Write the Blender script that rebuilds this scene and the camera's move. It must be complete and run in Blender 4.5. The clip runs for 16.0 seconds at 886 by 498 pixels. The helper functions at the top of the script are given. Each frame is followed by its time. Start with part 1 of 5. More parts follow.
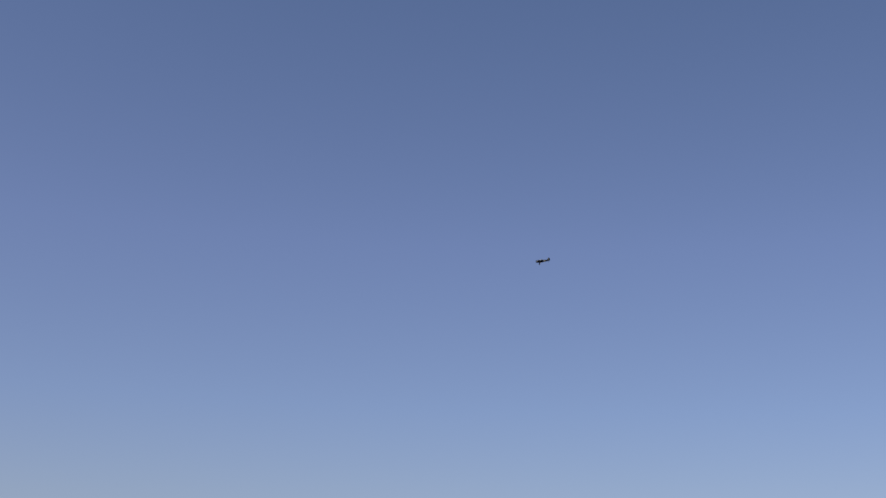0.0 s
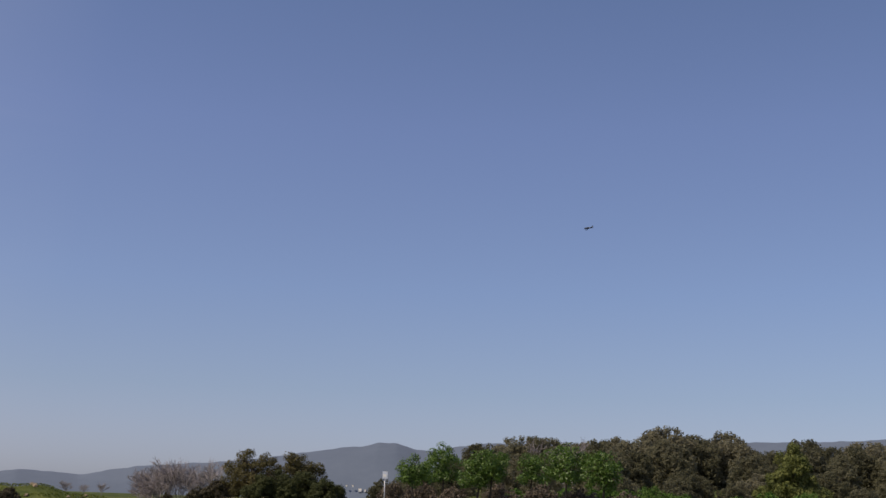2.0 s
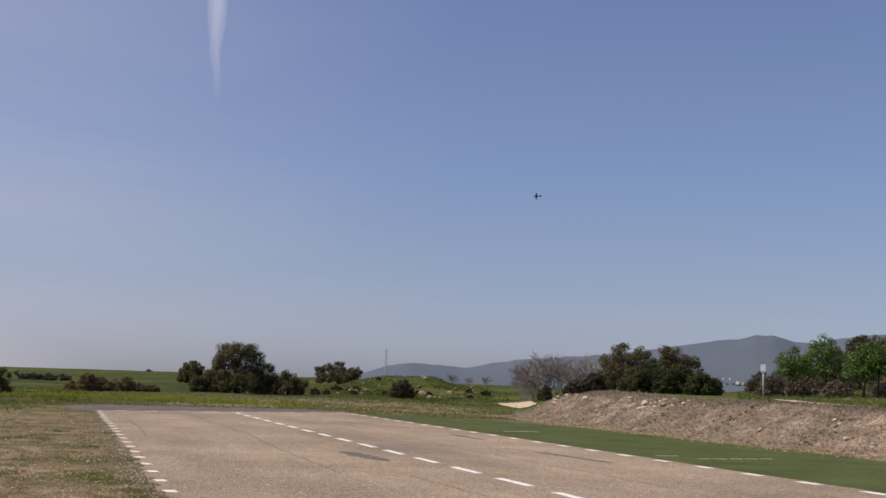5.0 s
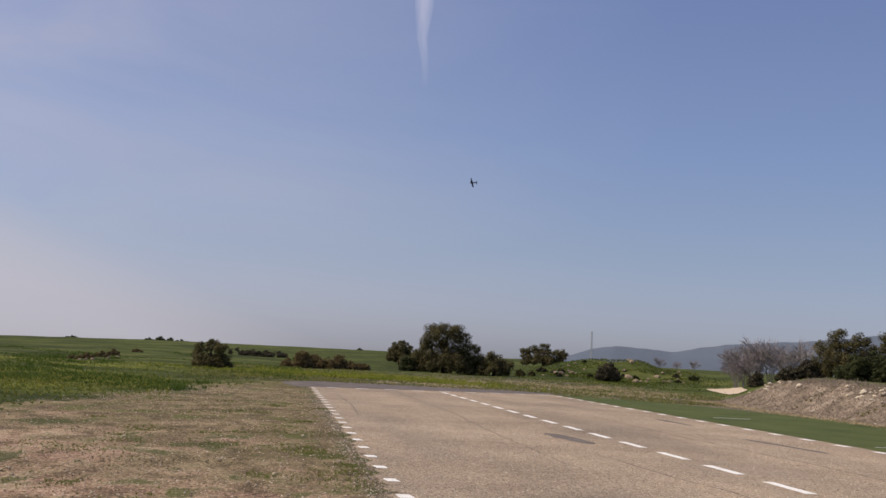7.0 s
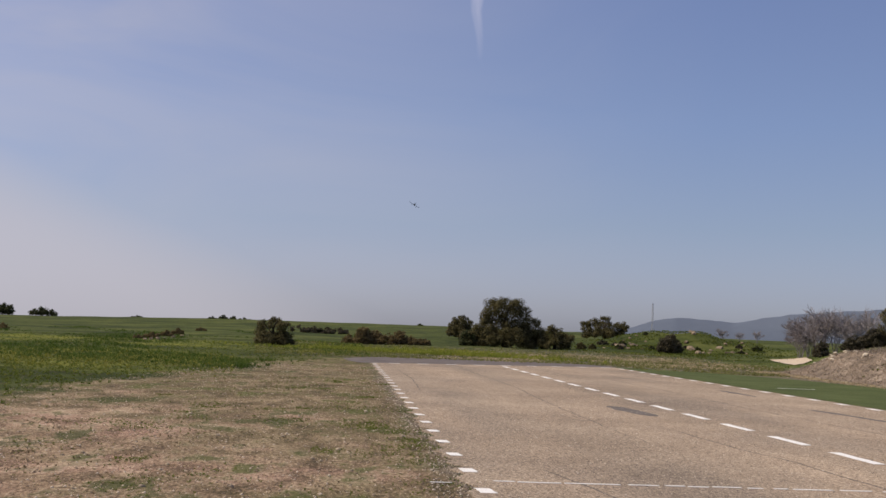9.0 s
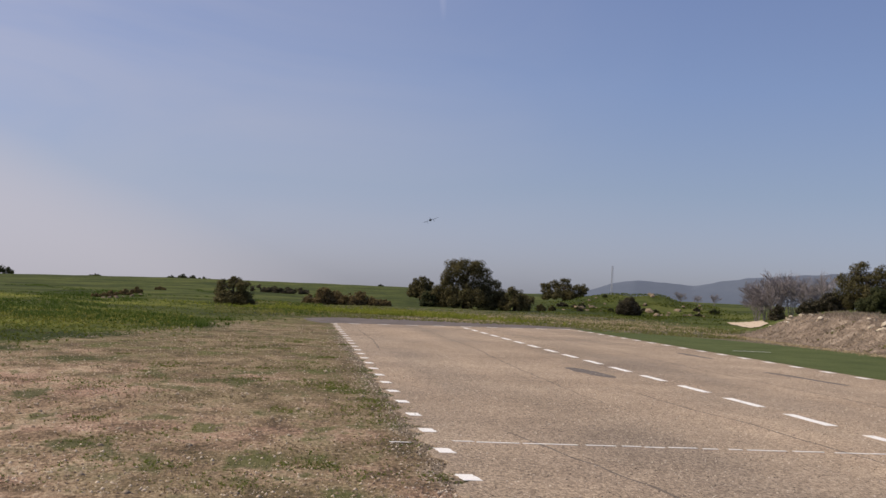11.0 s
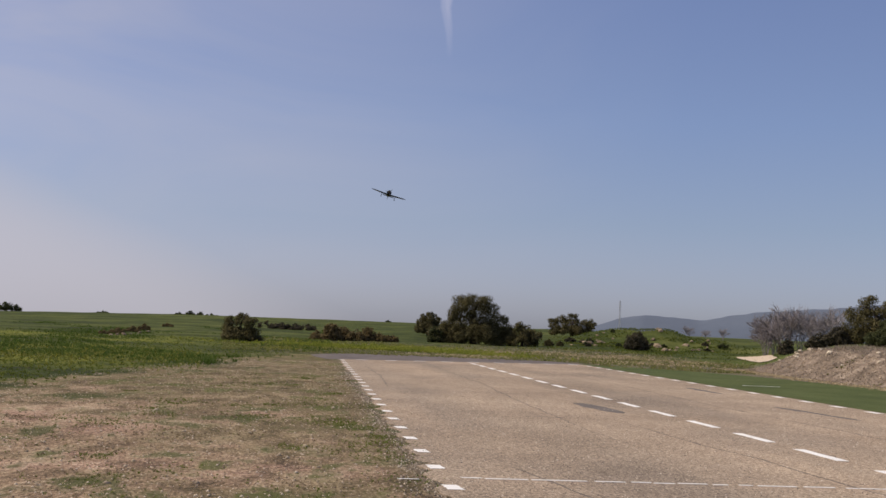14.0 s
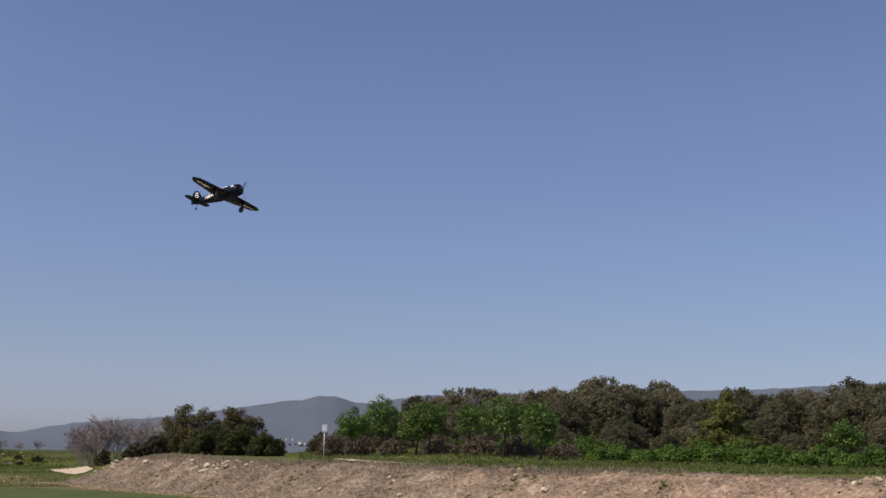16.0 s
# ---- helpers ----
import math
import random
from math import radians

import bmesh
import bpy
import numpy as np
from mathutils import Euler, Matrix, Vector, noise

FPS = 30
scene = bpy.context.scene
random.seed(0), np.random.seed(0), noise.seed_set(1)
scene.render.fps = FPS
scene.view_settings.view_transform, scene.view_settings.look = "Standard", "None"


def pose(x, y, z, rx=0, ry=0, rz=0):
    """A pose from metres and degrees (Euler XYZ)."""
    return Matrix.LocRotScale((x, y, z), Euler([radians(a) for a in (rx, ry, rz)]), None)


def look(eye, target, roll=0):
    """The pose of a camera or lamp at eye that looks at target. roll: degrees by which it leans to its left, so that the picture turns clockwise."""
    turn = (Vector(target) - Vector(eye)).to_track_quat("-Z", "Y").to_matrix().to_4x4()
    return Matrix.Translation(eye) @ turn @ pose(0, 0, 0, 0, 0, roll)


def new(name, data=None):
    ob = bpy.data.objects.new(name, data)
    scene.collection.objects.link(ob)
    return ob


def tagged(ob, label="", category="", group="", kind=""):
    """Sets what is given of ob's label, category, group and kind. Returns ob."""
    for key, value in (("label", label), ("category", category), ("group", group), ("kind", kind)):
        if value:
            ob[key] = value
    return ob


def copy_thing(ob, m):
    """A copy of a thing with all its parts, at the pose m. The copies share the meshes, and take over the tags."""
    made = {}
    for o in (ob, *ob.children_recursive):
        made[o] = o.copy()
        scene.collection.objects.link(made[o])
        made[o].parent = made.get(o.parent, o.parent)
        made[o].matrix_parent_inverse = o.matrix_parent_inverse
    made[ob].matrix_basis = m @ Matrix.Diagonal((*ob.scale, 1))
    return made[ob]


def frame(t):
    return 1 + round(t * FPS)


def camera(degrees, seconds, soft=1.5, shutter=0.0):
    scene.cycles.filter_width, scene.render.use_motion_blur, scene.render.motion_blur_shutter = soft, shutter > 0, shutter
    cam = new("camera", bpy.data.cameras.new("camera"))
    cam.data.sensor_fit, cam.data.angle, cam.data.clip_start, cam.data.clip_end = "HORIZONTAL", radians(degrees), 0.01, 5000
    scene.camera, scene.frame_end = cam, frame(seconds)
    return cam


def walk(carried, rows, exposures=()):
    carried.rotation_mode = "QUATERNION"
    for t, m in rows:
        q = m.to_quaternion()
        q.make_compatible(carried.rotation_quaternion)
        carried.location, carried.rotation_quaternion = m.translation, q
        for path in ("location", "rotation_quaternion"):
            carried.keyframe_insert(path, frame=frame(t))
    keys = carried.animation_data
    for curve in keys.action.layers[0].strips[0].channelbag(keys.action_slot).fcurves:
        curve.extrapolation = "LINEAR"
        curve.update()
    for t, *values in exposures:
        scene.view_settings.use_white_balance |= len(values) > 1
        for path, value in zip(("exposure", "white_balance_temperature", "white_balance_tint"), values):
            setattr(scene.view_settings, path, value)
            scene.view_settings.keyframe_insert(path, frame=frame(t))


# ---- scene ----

# ---- camera: one person standing beside a model-aircraft runway, turning to follow the aeroplane ----
EYE = (0.0, 0.0, 1.62)
cam = camera(41.45, 16.0, soft=1.5)
# seconds, yaw to the left of +y, pitch up, lean
TURNS = [
    (0, -54.46, 17.9, 2.0), (0.5, -48.95, 16.95, 2.0), (1.0, -44.31, 16.0, 2.0), (1.2, -41.76, 14.53, 1.9),
    (1.5, -38.98, 13.52, 2.6), (2, -35.57, 12.21, 1.75), (2.5, -30.36, 10.34, 1.87), (3, -26.54, 8.71, 2.12),
    (3.5, -24.29, 8.46, 2.31), (3.7, -23.19, 7.78, 2.45), (5.8, -14.34, 6.68, 2.0), (6, -13.21, 6.87, 2.22),
    (6.5, -9.43, 6.44, 3.38), (7, -7.68, 5.21, 3.04), (7.5, -7.97, 4.96, 2.39), (8, -6.35, 4.85, 1.89),
    (8.5, -5.28, 4.66, 1.88), (9, -4.87, 3.85, 2.19), (9.2, -4.82, 3.41, 2.6), (11.3, -7.59, 2.0, 2.31),
    (11.5, -8.05, 1.98, 2.1), (12, -8.15, 1.86, 1.92), (12.5, -7.46, 2.1, 2.33), (13, -7.15, 3.32, 2.81),
    (13.5, -6.84, 3.86, 2.54), (14, -6.42, 3.75, 2.38), (14.5, -6.33, 3.32, 2.39), (15, -9.36, 3.43, 2.41),
    (15.5, -18.92, 4.12, 2.29), (15.6, -21.98, 4.44, 2.33), (15.7, -24.35, 5.19, 2.01), (15.8, -28.78, 6.8, 1.8),
    (15.9, -32.39, 8.09, 0.9), (16, -38.71, 9.98, 0.79)]


def turned(yaw, pitch, lean):
    a, p = radians(yaw), radians(pitch)
    way = Vector((-math.sin(a) * math.cos(p), math.cos(a) * math.cos(p), math.sin(p)))
    return look(EYE, Vector(EYE) + way, lean)


walk(cam, [(t, turned(y, p, r)) for t, y, p, r in TURNS])

# ---- sky and sun ----
SUN_AZ, SUN_EL = 84.0, 49.0        # degrees to the left of +y, above the horizon
world = bpy.data.worlds.new("world")
scene.world = world
world.use_nodes = True
wn, wl = world.node_tree.nodes, world.node_tree.links
sky = wn.new("ShaderNodeTexSky")
sky.sky_type = "NISHITA"
sky.sun_disc = False
sky.sun_elevation = radians(SUN_EL)
sky.sun_rotation = radians(-SUN_AZ)
sky.air_density, sky.dust_density, sky.ozone_density = 1.0, 0.6, 2.0
# hazy spring air: the sky's own brightness, its colour going from blue to a grey-lilac haze at the horizon
grey = wn.new("ShaderNodeRGBToBW")
wl.new(sky.outputs[0], grey.inputs[0])
coord, split = wn.new("ShaderNodeTexCoord"), wn.new("ShaderNodeSeparateXYZ")
wl.new(coord.outputs["Generated"], split.inputs[0])
haze = wn.new("ShaderNodeValToRGB")
tones = [(0.0, (0.80, 0.82, 0.94)), (0.02, (0.79, 0.83, 0.97)), (0.09, (0.71, 0.89, 1.23)), (0.175, (0.72, 0.99, 1.66)), (0.31, (0.78, 1.08, 2.06)), (0.5, (0.72, 1.09, 2.2))]
for i, (p, c) in enumerate(tones):
    e = haze.color_ramp.elements[i] if i < 2 else haze.color_ramp.elements.new(p)
    e.position, e.color = p, (*c, 1)
wl.new(split.outputs[2], haze.inputs[0])
tint = wn.new("ShaderNodeVectorMath")
tint.operation = "MULTIPLY"
wl.new(grey.outputs[0], tint.inputs[0])
wl.new(haze.outputs[0], tint.inputs[1])
# thin cirrus veil, denser towards the sun
veil, lit, veil_mix = wn.new("ShaderNodeTexNoise"), wn.new("ShaderNodeMapRange"), wn.new("ShaderNodeMix")
veil.inputs["Scale"].default_value, veil.inputs["Detail"].default_value, veil.inputs["Distortion"].default_value = 3.2, 5.0, 0.8
stretch = wn.new("ShaderNodeMapping")
stretch.inputs["Scale"].default_value = (1.0, 1.0, 3.5)
wl.new(coord.outputs["Generated"], stretch.inputs[0])
wl.new(stretch.outputs[0], veil.inputs["Vector"])
lit.inputs[1].default_value, lit.inputs[2].default_value, lit.inputs[3].default_value, lit.inputs[4].default_value = -0.30, 0.32, 0.0, 0.85
toward = wn.new("ShaderNodeMath")
toward.operation = "MULTIPLY"
toward.inputs[1].default_value = -1.0
wl.new(split.outputs[0], toward.inputs[0])
wl.new(toward.outputs[0], lit.inputs[0])
soft = wn.new("ShaderNodeMapRange")
soft.inputs[1].default_value, soft.inputs[2].default_value = 0.34, 0.72
wl.new(veil.outputs[0], soft.inputs[0])
soft.inputs[3].default_value = 0.30
amount = wn.new("ShaderNodeMath")
amount.operation = "MULTIPLY"
wl.new(soft.outputs[0], amount.inputs[0])
wl.new(lit.outputs[0], amount.inputs[1])
bank, slope, level, thick, thin = (wn.new("ShaderNodeMapRange"), wn.new("ShaderNodeMath"), wn.new("ShaderNodeMath"), wn.new("ShaderNodeMath"), wn.new("ShaderNodeMath"))
slope.operation, level.operation, thick.operation, thin.operation = "MULTIPLY_ADD", "SUBTRACT", "MAXIMUM", "MULTIPLY"
slope.inputs[1].default_value, slope.inputs[2].default_value = -0.44, 0.022
wl.new(split.outputs[0], slope.inputs[0])
wl.new(slope.outputs[0], level.inputs[0])
wl.new(split.outputs[2], level.inputs[1])
bank.interpolation_type = "SMOOTHSTEP"
bank.inputs[1].default_value, bank.inputs[2].default_value, bank.inputs[3].default_value, bank.inputs[4].default_value = -0.035, 0.080, 0.0, 0.75
wl.new(level.outputs[0], bank.inputs[0])
thin.inputs[1].default_value = 0.75
wl.new(amount.outputs[0], thin.inputs[0])
wl.new(thin.outputs[0], thick.inputs[0])
wl.new(bank.outputs[0], thick.inputs[1])
veil_mix.data_type = "RGBA"
veil_mix.inputs[7].default_value = (5.75, 5.6, 6.2, 1)
wl.new(thick.outputs[0], veil_mix.inputs[0])
wl.new(tint.outputs[0], veil_mix.inputs[6])
# clearer, deeper air away from the sun
clear, deeper = wn.new("ShaderNodeValToRGB"), wn.new("ShaderNodeVectorMath")
clear.color_ramp.elements[0].position, clear.color_ramp.elements[0].color = 0.30, (1.01, 0.985, 0.99, 1)
clear.color_ramp.elements[1].position, clear.color_ramp.elements[1].color = 0.95, (0.84, 0.875, 0.885, 1)
shift = wn.new("ShaderNodeMath")
shift.operation = "MULTIPLY_ADD"
shift.inputs[1].default_value, shift.inputs[2].default_value = 0.5, 0.5
wl.new(split.outputs[0], shift.inputs[0])
wl.new(shift.outputs[0], clear.inputs[0])
deeper.operation = "MULTIPLY"
wl.new(veil_mix.outputs[2], deeper.inputs[0])
wl.new(clear.outputs[0], deeper.inputs[1])
wl.new(deeper.outputs[0], wn["Background"].inputs[0])
wn["Background"].inputs[1].default_value = 0.0925
sun_data = bpy.data.lights.new("sun", "SUN")
sun_data.energy, sun_data.angle, sun_data.color = 3.9, radians(0.5), (1.0, 0.84, 0.63)
sun = new("sun", sun_data)
sa, se = radians(SUN_AZ), radians(SUN_EL)
sun.matrix_basis = look((0, 0, 60), Vector((0, 0, 60)) - Vector((-math.sin(sa) * math.cos(se), math.cos(sa) * math.cos(se), math.sin(se))))


# ---- materials ----
def material(name, colors, scale=3.0, rough=0.85, bump=0.3, bump_scale=40.0, metal=0.0, island=0.0, obj=0.0, sheer=0.0, detail=8.0, fine=0.35, grain=(1, 1, 1), coarse=1.0, grit=0.5, sheen=0.5):
    """colors: two or three colours mixed by a coarse and a fine noise, in metres."""
    m = bpy.data.materials.new(name)
    m.use_nodes = True
    n, l = m.node_tree.nodes, m.node_tree.links
    b = n["Principled BSDF"]
    b.inputs["Roughness"].default_value, b.inputs["Metallic"].default_value = rough, metal
    b.inputs["Specular IOR Level"].default_value = sheen
    geo = n.new("ShaderNodeNewGeometry")
    tex = n.new("ShaderNodeTexCoord")
    n1, n2 = n.new("ShaderNodeTexNoise"), n.new("ShaderNodeTexNoise")
    n1.inputs["Scale"].default_value, n1.inputs["Detail"].default_value, n1.inputs["Roughness"].default_value = scale, detail, 0.65
    n2.inputs["Scale"].default_value, n2.inputs["Detail"].default_value, n2.inputs["Roughness"].default_value = bump_scale, 4.0, grit
    l.new(tex.outputs["Object"], n1.inputs["Vector"])
    mp = n.new("ShaderNodeMapping")
    mp.inputs["Scale"].default_value = grain
    l.new(tex.outputs["Object"], mp.inputs[0])
    l.new(mp.outputs[0], n2.inputs["Vector"])
    ramp = n.new("ShaderNodeValToRGB")
    el = ramp.color_ramp.elements
    stops = [0.3 + 0.4 * i / (len(colors) - 1) for i in range(len(colors))]
    for i, c in enumerate(colors):
        e = el[i] if i < 2 else el.new(stops[i])
        e.position, e.color = stops[i], (*c, 1)
    mixed = n.new("ShaderNodeMath")
    mixed.operation = "MULTIPLY_ADD"
    l.new(n2.outputs[0], mixed.inputs[0])
    mixed.inputs[1].default_value = fine
    sub = n.new("ShaderNodeMath")
    sub.operation = "MULTIPLY_ADD"
    l.new(n1.outputs[0], sub.inputs[0])
    sub.inputs[1].default_value = coarse
    sub.inputs[2].default_value = 0.5 - 0.5 * coarse - fine / 2
    l.new(sub.outputs[0], mixed.inputs[2])
    value = mixed.outputs[0]
    for amount, source in ((island, geo.outputs["Random Per Island"]), (obj, None)):
        if amount:
            if source is None:
                source = n.new("ShaderNodeObjectInfo").outputs["Random"]
            k = n.new("ShaderNodeMath")
            k.operation = "MULTIPLY_ADD"
            l.new(source, k.inputs[0])
            k.inputs[1].default_value = amount
            k2 = n.new("ShaderNodeMath")
            k2.operation = "SUBTRACT"
            l.new(value, k2.inputs[0])
            k2.inputs[1].default_value = amount / 2
            l.new(k2.outputs[0], k.inputs[2])
            value = k.outputs[0]
    l.new(value, ramp.inputs[0])
    l.new(ramp.outputs[0], b.inputs["Base Color"])
    if bump:
        bp = n.new("ShaderNodeBump")
        bp.inputs["Strength"].default_value, bp.inputs["Distance"].default_value = bump, 0.5 / bump_scale
        l.new(n2.outputs[0], bp.inputs["Height"])
        l.new(bp.outputs[0], b.inputs["Normal"])
    if sheer:
        tr = n.new("ShaderNodeBsdfTranslucent")
        mx = n.new("ShaderNodeMixShader")
        mx.inputs[0].default_value = sheer
        l.new(ramp.outputs[0], tr.inputs[0])
        l.new(b.outputs[0], mx.inputs[1])
        l.new(tr.outputs[0], mx.inputs[2])
        l.new(mx.outputs[0], n["Material Output"].inputs[0])
    return m


M_ASPHALT = material("runway_asphalt", [(0.155, 0.121, 0.088), (0.332, 0.261, 0.192), (0.555, 0.452, 0.340)], scale=0.22, bump_scale=44, rough=0.9, bump=0.8, fine=1.75, detail=4.0, grain=(1, 0.42, 1), coarse=0.4, grit=0.8, sheen=0.3)


def worn_lanes(m):
    """Long paler and darker lanes worn along the runway, and a few grey stains."""
    n, l = m.node_tree.nodes, m.node_tree.links
    b = n["Principled BSDF"]
    source = b.inputs["Base Color"].links[0].from_socket
    tex = n.new("ShaderNodeTexCoord")
    for size, low, high, lo_col, hi_col in (((0.55, 0.035, 1), 0.36, 0.64, (0.90, 0.905, 0.91), (1.09, 1.07, 1.055)), ((0.30, 0.13, 1), 0.34, 0.52, (0.82, 0.83, 0.85), (1.04, 1.03, 1.015))):
        mp, noi, rp, mul = n.new("ShaderNodeMapping"), n.new("ShaderNodeTexNoise"), n.new("ShaderNodeValToRGB"), n.new("ShaderNodeVectorMath")
        mp.inputs["Scale"].default_value = size
        noi.inputs["Scale"].default_value, noi.inputs["Detail"].default_value = 1.0, 5.0
        rp.color_ramp.elements[0].position, rp.color_ramp.elements[0].color = low, (*lo_col, 1)
        rp.color_ramp.elements[1].position, rp.color_ramp.elements[1].color = high, (*hi_col, 1)
        mul.operation = "MULTIPLY"
        l.new(tex.outputs["Object"], mp.inputs[0])
        l.new(mp.outputs[0], noi.inputs["Vector"])
        l.new(noi.outputs[0], rp.inputs[0])
        l.new(source, mul.inputs[0])
        l.new(rp.outputs[0], mul.inputs[1])
        source = mul.outputs[0]
    l.new(source, b.inputs["Base Color"])


worn_lanes(M_ASPHALT)
M_DARK = material("dark_asphalt", [(0.080, 0.068, 0.062), (0.122, 0.102, 0.092), (0.18, 0.15, 0.13)], scale=0.8, bump_scale=40, rough=0.9, fine=0.6)
M_PAINT = material("white_paint", [(0.70, 0.69, 0.66), (0.87, 0.86, 0.84), (0.90, 0.89, 0.87)], scale=6, bump_scale=70, rough=0.7, bump=0.2, fine=0.8)
M_TURF = material("turf", [(0.058, 0.077, 0.026), (0.080, 0.101, 0.034), (0.110, 0.131, 0.050)], scale=0.5, bump_scale=30, rough=0.95, bump=0.6, fine=0.8, sheen=0.12)
M_EARTH = material("berm_earth", [(0.098, 0.079, 0.062), (0.185, 0.150, 0.118), (0.228, 0.177, 0.136), (0.345, 0.288, 0.23)], scale=0.9, bump_scale=9, rough=0.95, bump=0.8, fine=0.85, sheen=0.12)
M_STONE = material("limestone", [(0.27, 0.22, 0.16), (0.44, 0.37, 0.27), (0.62, 0.545, 0.43)], scale=2.5, bump_scale=14, rough=0.9, island=0.4, obj=0.3)
M_SAND = material("sand", [(0.50, 0.40, 0.29), (0.60, 0.50, 0.38)], scale=0.8, bump_scale=30, rough=0.95)
M_BARK = material("bark", [(0.03, 0.024, 0.018), (0.07, 0.056, 0.044)], scale=5, bump_scale=20, rough=0.95, bump=0.8)
M_TWIG = material("grey_twigs", [(0.175, 0.157, 0.162), (0.275, 0.25, 0.257)], scale=3, bump_scale=20, rough=0.95, bump=0.0)
M_OAK = material("holm_oak_leaves", [(0.060, 0.056, 0.024), (0.108, 0.097, 0.042), (0.175, 0.150, 0.068)], scale=1.6, bump=0.0, rough=0.6, island=0.14, sheer=0.36, sheen=0.15)
M_DUSK = material("dusky_leaves", [(0.042, 0.038, 0.024), (0.072, 0.064, 0.042), (0.105, 0.093, 0.062)], scale=1.6, bump=0.0, rough=0.7, island=0.2, sheer=0.2, sheen=0.12)
M_LAUREL = material("olive_green_leaves", [(0.062, 0.080, 0.022), (0.115, 0.132, 0.038), (0.19, 0.20, 0.064)], scale=1.4, bump=0.0, rough=0.6, island=0.12, sheer=0.25, sheen=0.15)
M_LUSH = material("lush_weeds", [(0.040, 0.085, 0.014), (0.072, 0.140, 0.022), (0.13, 0.205, 0.045)], scale=1.2, bump=0.0, rough=0.6, island=0.25, sheer=0.3, sheen=0.2)
M_THICKET = material("bare_thicket", [(0.095, 0.080, 0.062), (0.145, 0.120, 0.095), (0.20, 0.166, 0.135)], scale=1.2, bump=0.0, rough=0.9, island=0.2, sheer=0.2, sheen=0.1)
M_BUSH = material("bush_leaves", [(0.038, 0.046, 0.019), (0.064, 0.074, 0.030), (0.100, 0.110, 0.044)], scale=1.3, bump=0.0, rough=0.6, island=0.18, sheer=0.34, sheen=0.15)
M_GREEN = material("fresh_leaves", [(0.042, 0.088, 0.014), (0.082, 0.150, 0.023), (0.140, 0.220, 0.042)], scale=1.6, bump=0.0, rough=0.5, island=0.25, sheer=0.36)
M_WOOD = material("woodland_leaves", [(0.112, 0.110, 0.068), (0.152, 0.147, 0.095), (0.196, 0.184, 0.124)], scale=0.5, bump=0.0, rough=0.9, island=0.04, obj=0.6, sheer=0.5, sheen=0.06)
M_BROWNB = material("brown_scrub", [(0.125, 0.096, 0.046), (0.215, 0.164, 0.080)], scale=1.4, bump=0.0, rough=0.8, island=0.2, sheer=0.3, sheen=0.12)
M_GRASS = material("grass_blades", [(0.14, 0.155, 0.045), (0.21, 0.215, 0.072), (0.31, 0.30, 0.125)], scale=0.5, bump=0.0, rough=0.8, island=0.3, sheer=0.45, sheen=0.12)
M_DRY = material("dry_grass", [(0.40, 0.31, 0.19), (0.55, 0.45, 0.29), (0.66, 0.56, 0.40)], scale=0.5, bump=0.0, rough=0.9, island=0.3, sheer=0.35, sheen=0.12)
M_WEED = material("dead_weeds", [(0.24, 0.195, 0.150), (0.33, 0.27, 0.21), (0.43, 0.36, 0.285)], scale=0.5, bump=0.0, rough=0.9, island=0.3, sheer=0.45, sheen=0.12)
M_MEADOW = material("meadow_blades", [(0.080, 0.110, 0.032), (0.125, 0.156, 0.050), (0.20, 0.22, 0.088)], scale=0.3, bump=0.0, rough=0.8, island=0.3, sheer=0.45, sheen=0.12)
M_FIELD = material("field_blades", [(0.078, 0.105, 0.019), (0.115, 0.145, 0.028), (0.18, 0.20, 0.05)], scale=0.5, bump=0.0, rough=0.8, island=0.3, sheer=0.45, sheen=0.12)
M_TUFT = material("tuft_blades", [(0.095, 0.125, 0.028), (0.145, 0.175, 0.042), (0.215, 0.24, 0.072)], scale=0.5, bump=0.0, rough=0.8, island=0.3, sheer=0.45, sheen=0.12)
M_YELLOW = material("yellow_flowers", [(0.11, 0.135, 0.022), (0.27, 0.26, 0.035)], scale=2, bump=0.0, rough=0.8, island=0.4, sheer=0.3)
# ridge colour holds the blue-grey of distance haze, not only its own woods
M_HILL_HAZE = material("hazed_far_ridge", [(0.088, 0.112, 0.158), (0.108, 0.134, 0.182)], scale=0.004, bump=0.0, rough=1.0, bump_scale=0.03)
M_STEEL = material("galvanised_steel", [(0.42, 0.43, 0.45), (0.55, 0.56, 0.58)], scale=8, bump_scale=60, rough=0.5, metal=0.5, bump=0.05)
M_SIGN = material("sign_face", [(0.52, 0.58, 0.70), (0.62, 0.67, 0.76)], scale=4, bump_scale=60, rough=0.5, bump=0.0)
M_NAVY = material("navy_paint", [(0.003, 0.005, 0.014), (0.0045, 0.0075, 0.021)], scale=6, bump_scale=60, rough=0.4, bump=0.02, sheen=0.12)
M_WHITE = material("white_marking", [(0.72, 0.72, 0.70), (0.80, 0.80, 0.78)], scale=10, bump_scale=60, rough=0.5, bump=0.0)
M_RUBBER = material("black_rubber", [(0.02, 0.02, 0.02), (0.035, 0.035, 0.035)], scale=20, rough=0.8, bump=0.1)
M_BLACK = material("matt_black", [(0.012, 0.012, 0.012), (0.02, 0.02, 0.02)], scale=20, rough=0.6, bump=0.0)
M_BLADE = M_BLACK.copy()
M_BLADE.name = "thin_grey_blade"
M_BLADE.node_tree.nodes["Principled BSDF"].inputs["Alpha"].default_value = 0.28
M_WALL = material("white_wall", [(0.72, 0.71, 0.68), (0.8, 0.79, 0.76)], scale=0.5, bump_scale=5, rough=0.8, bump=0.0)


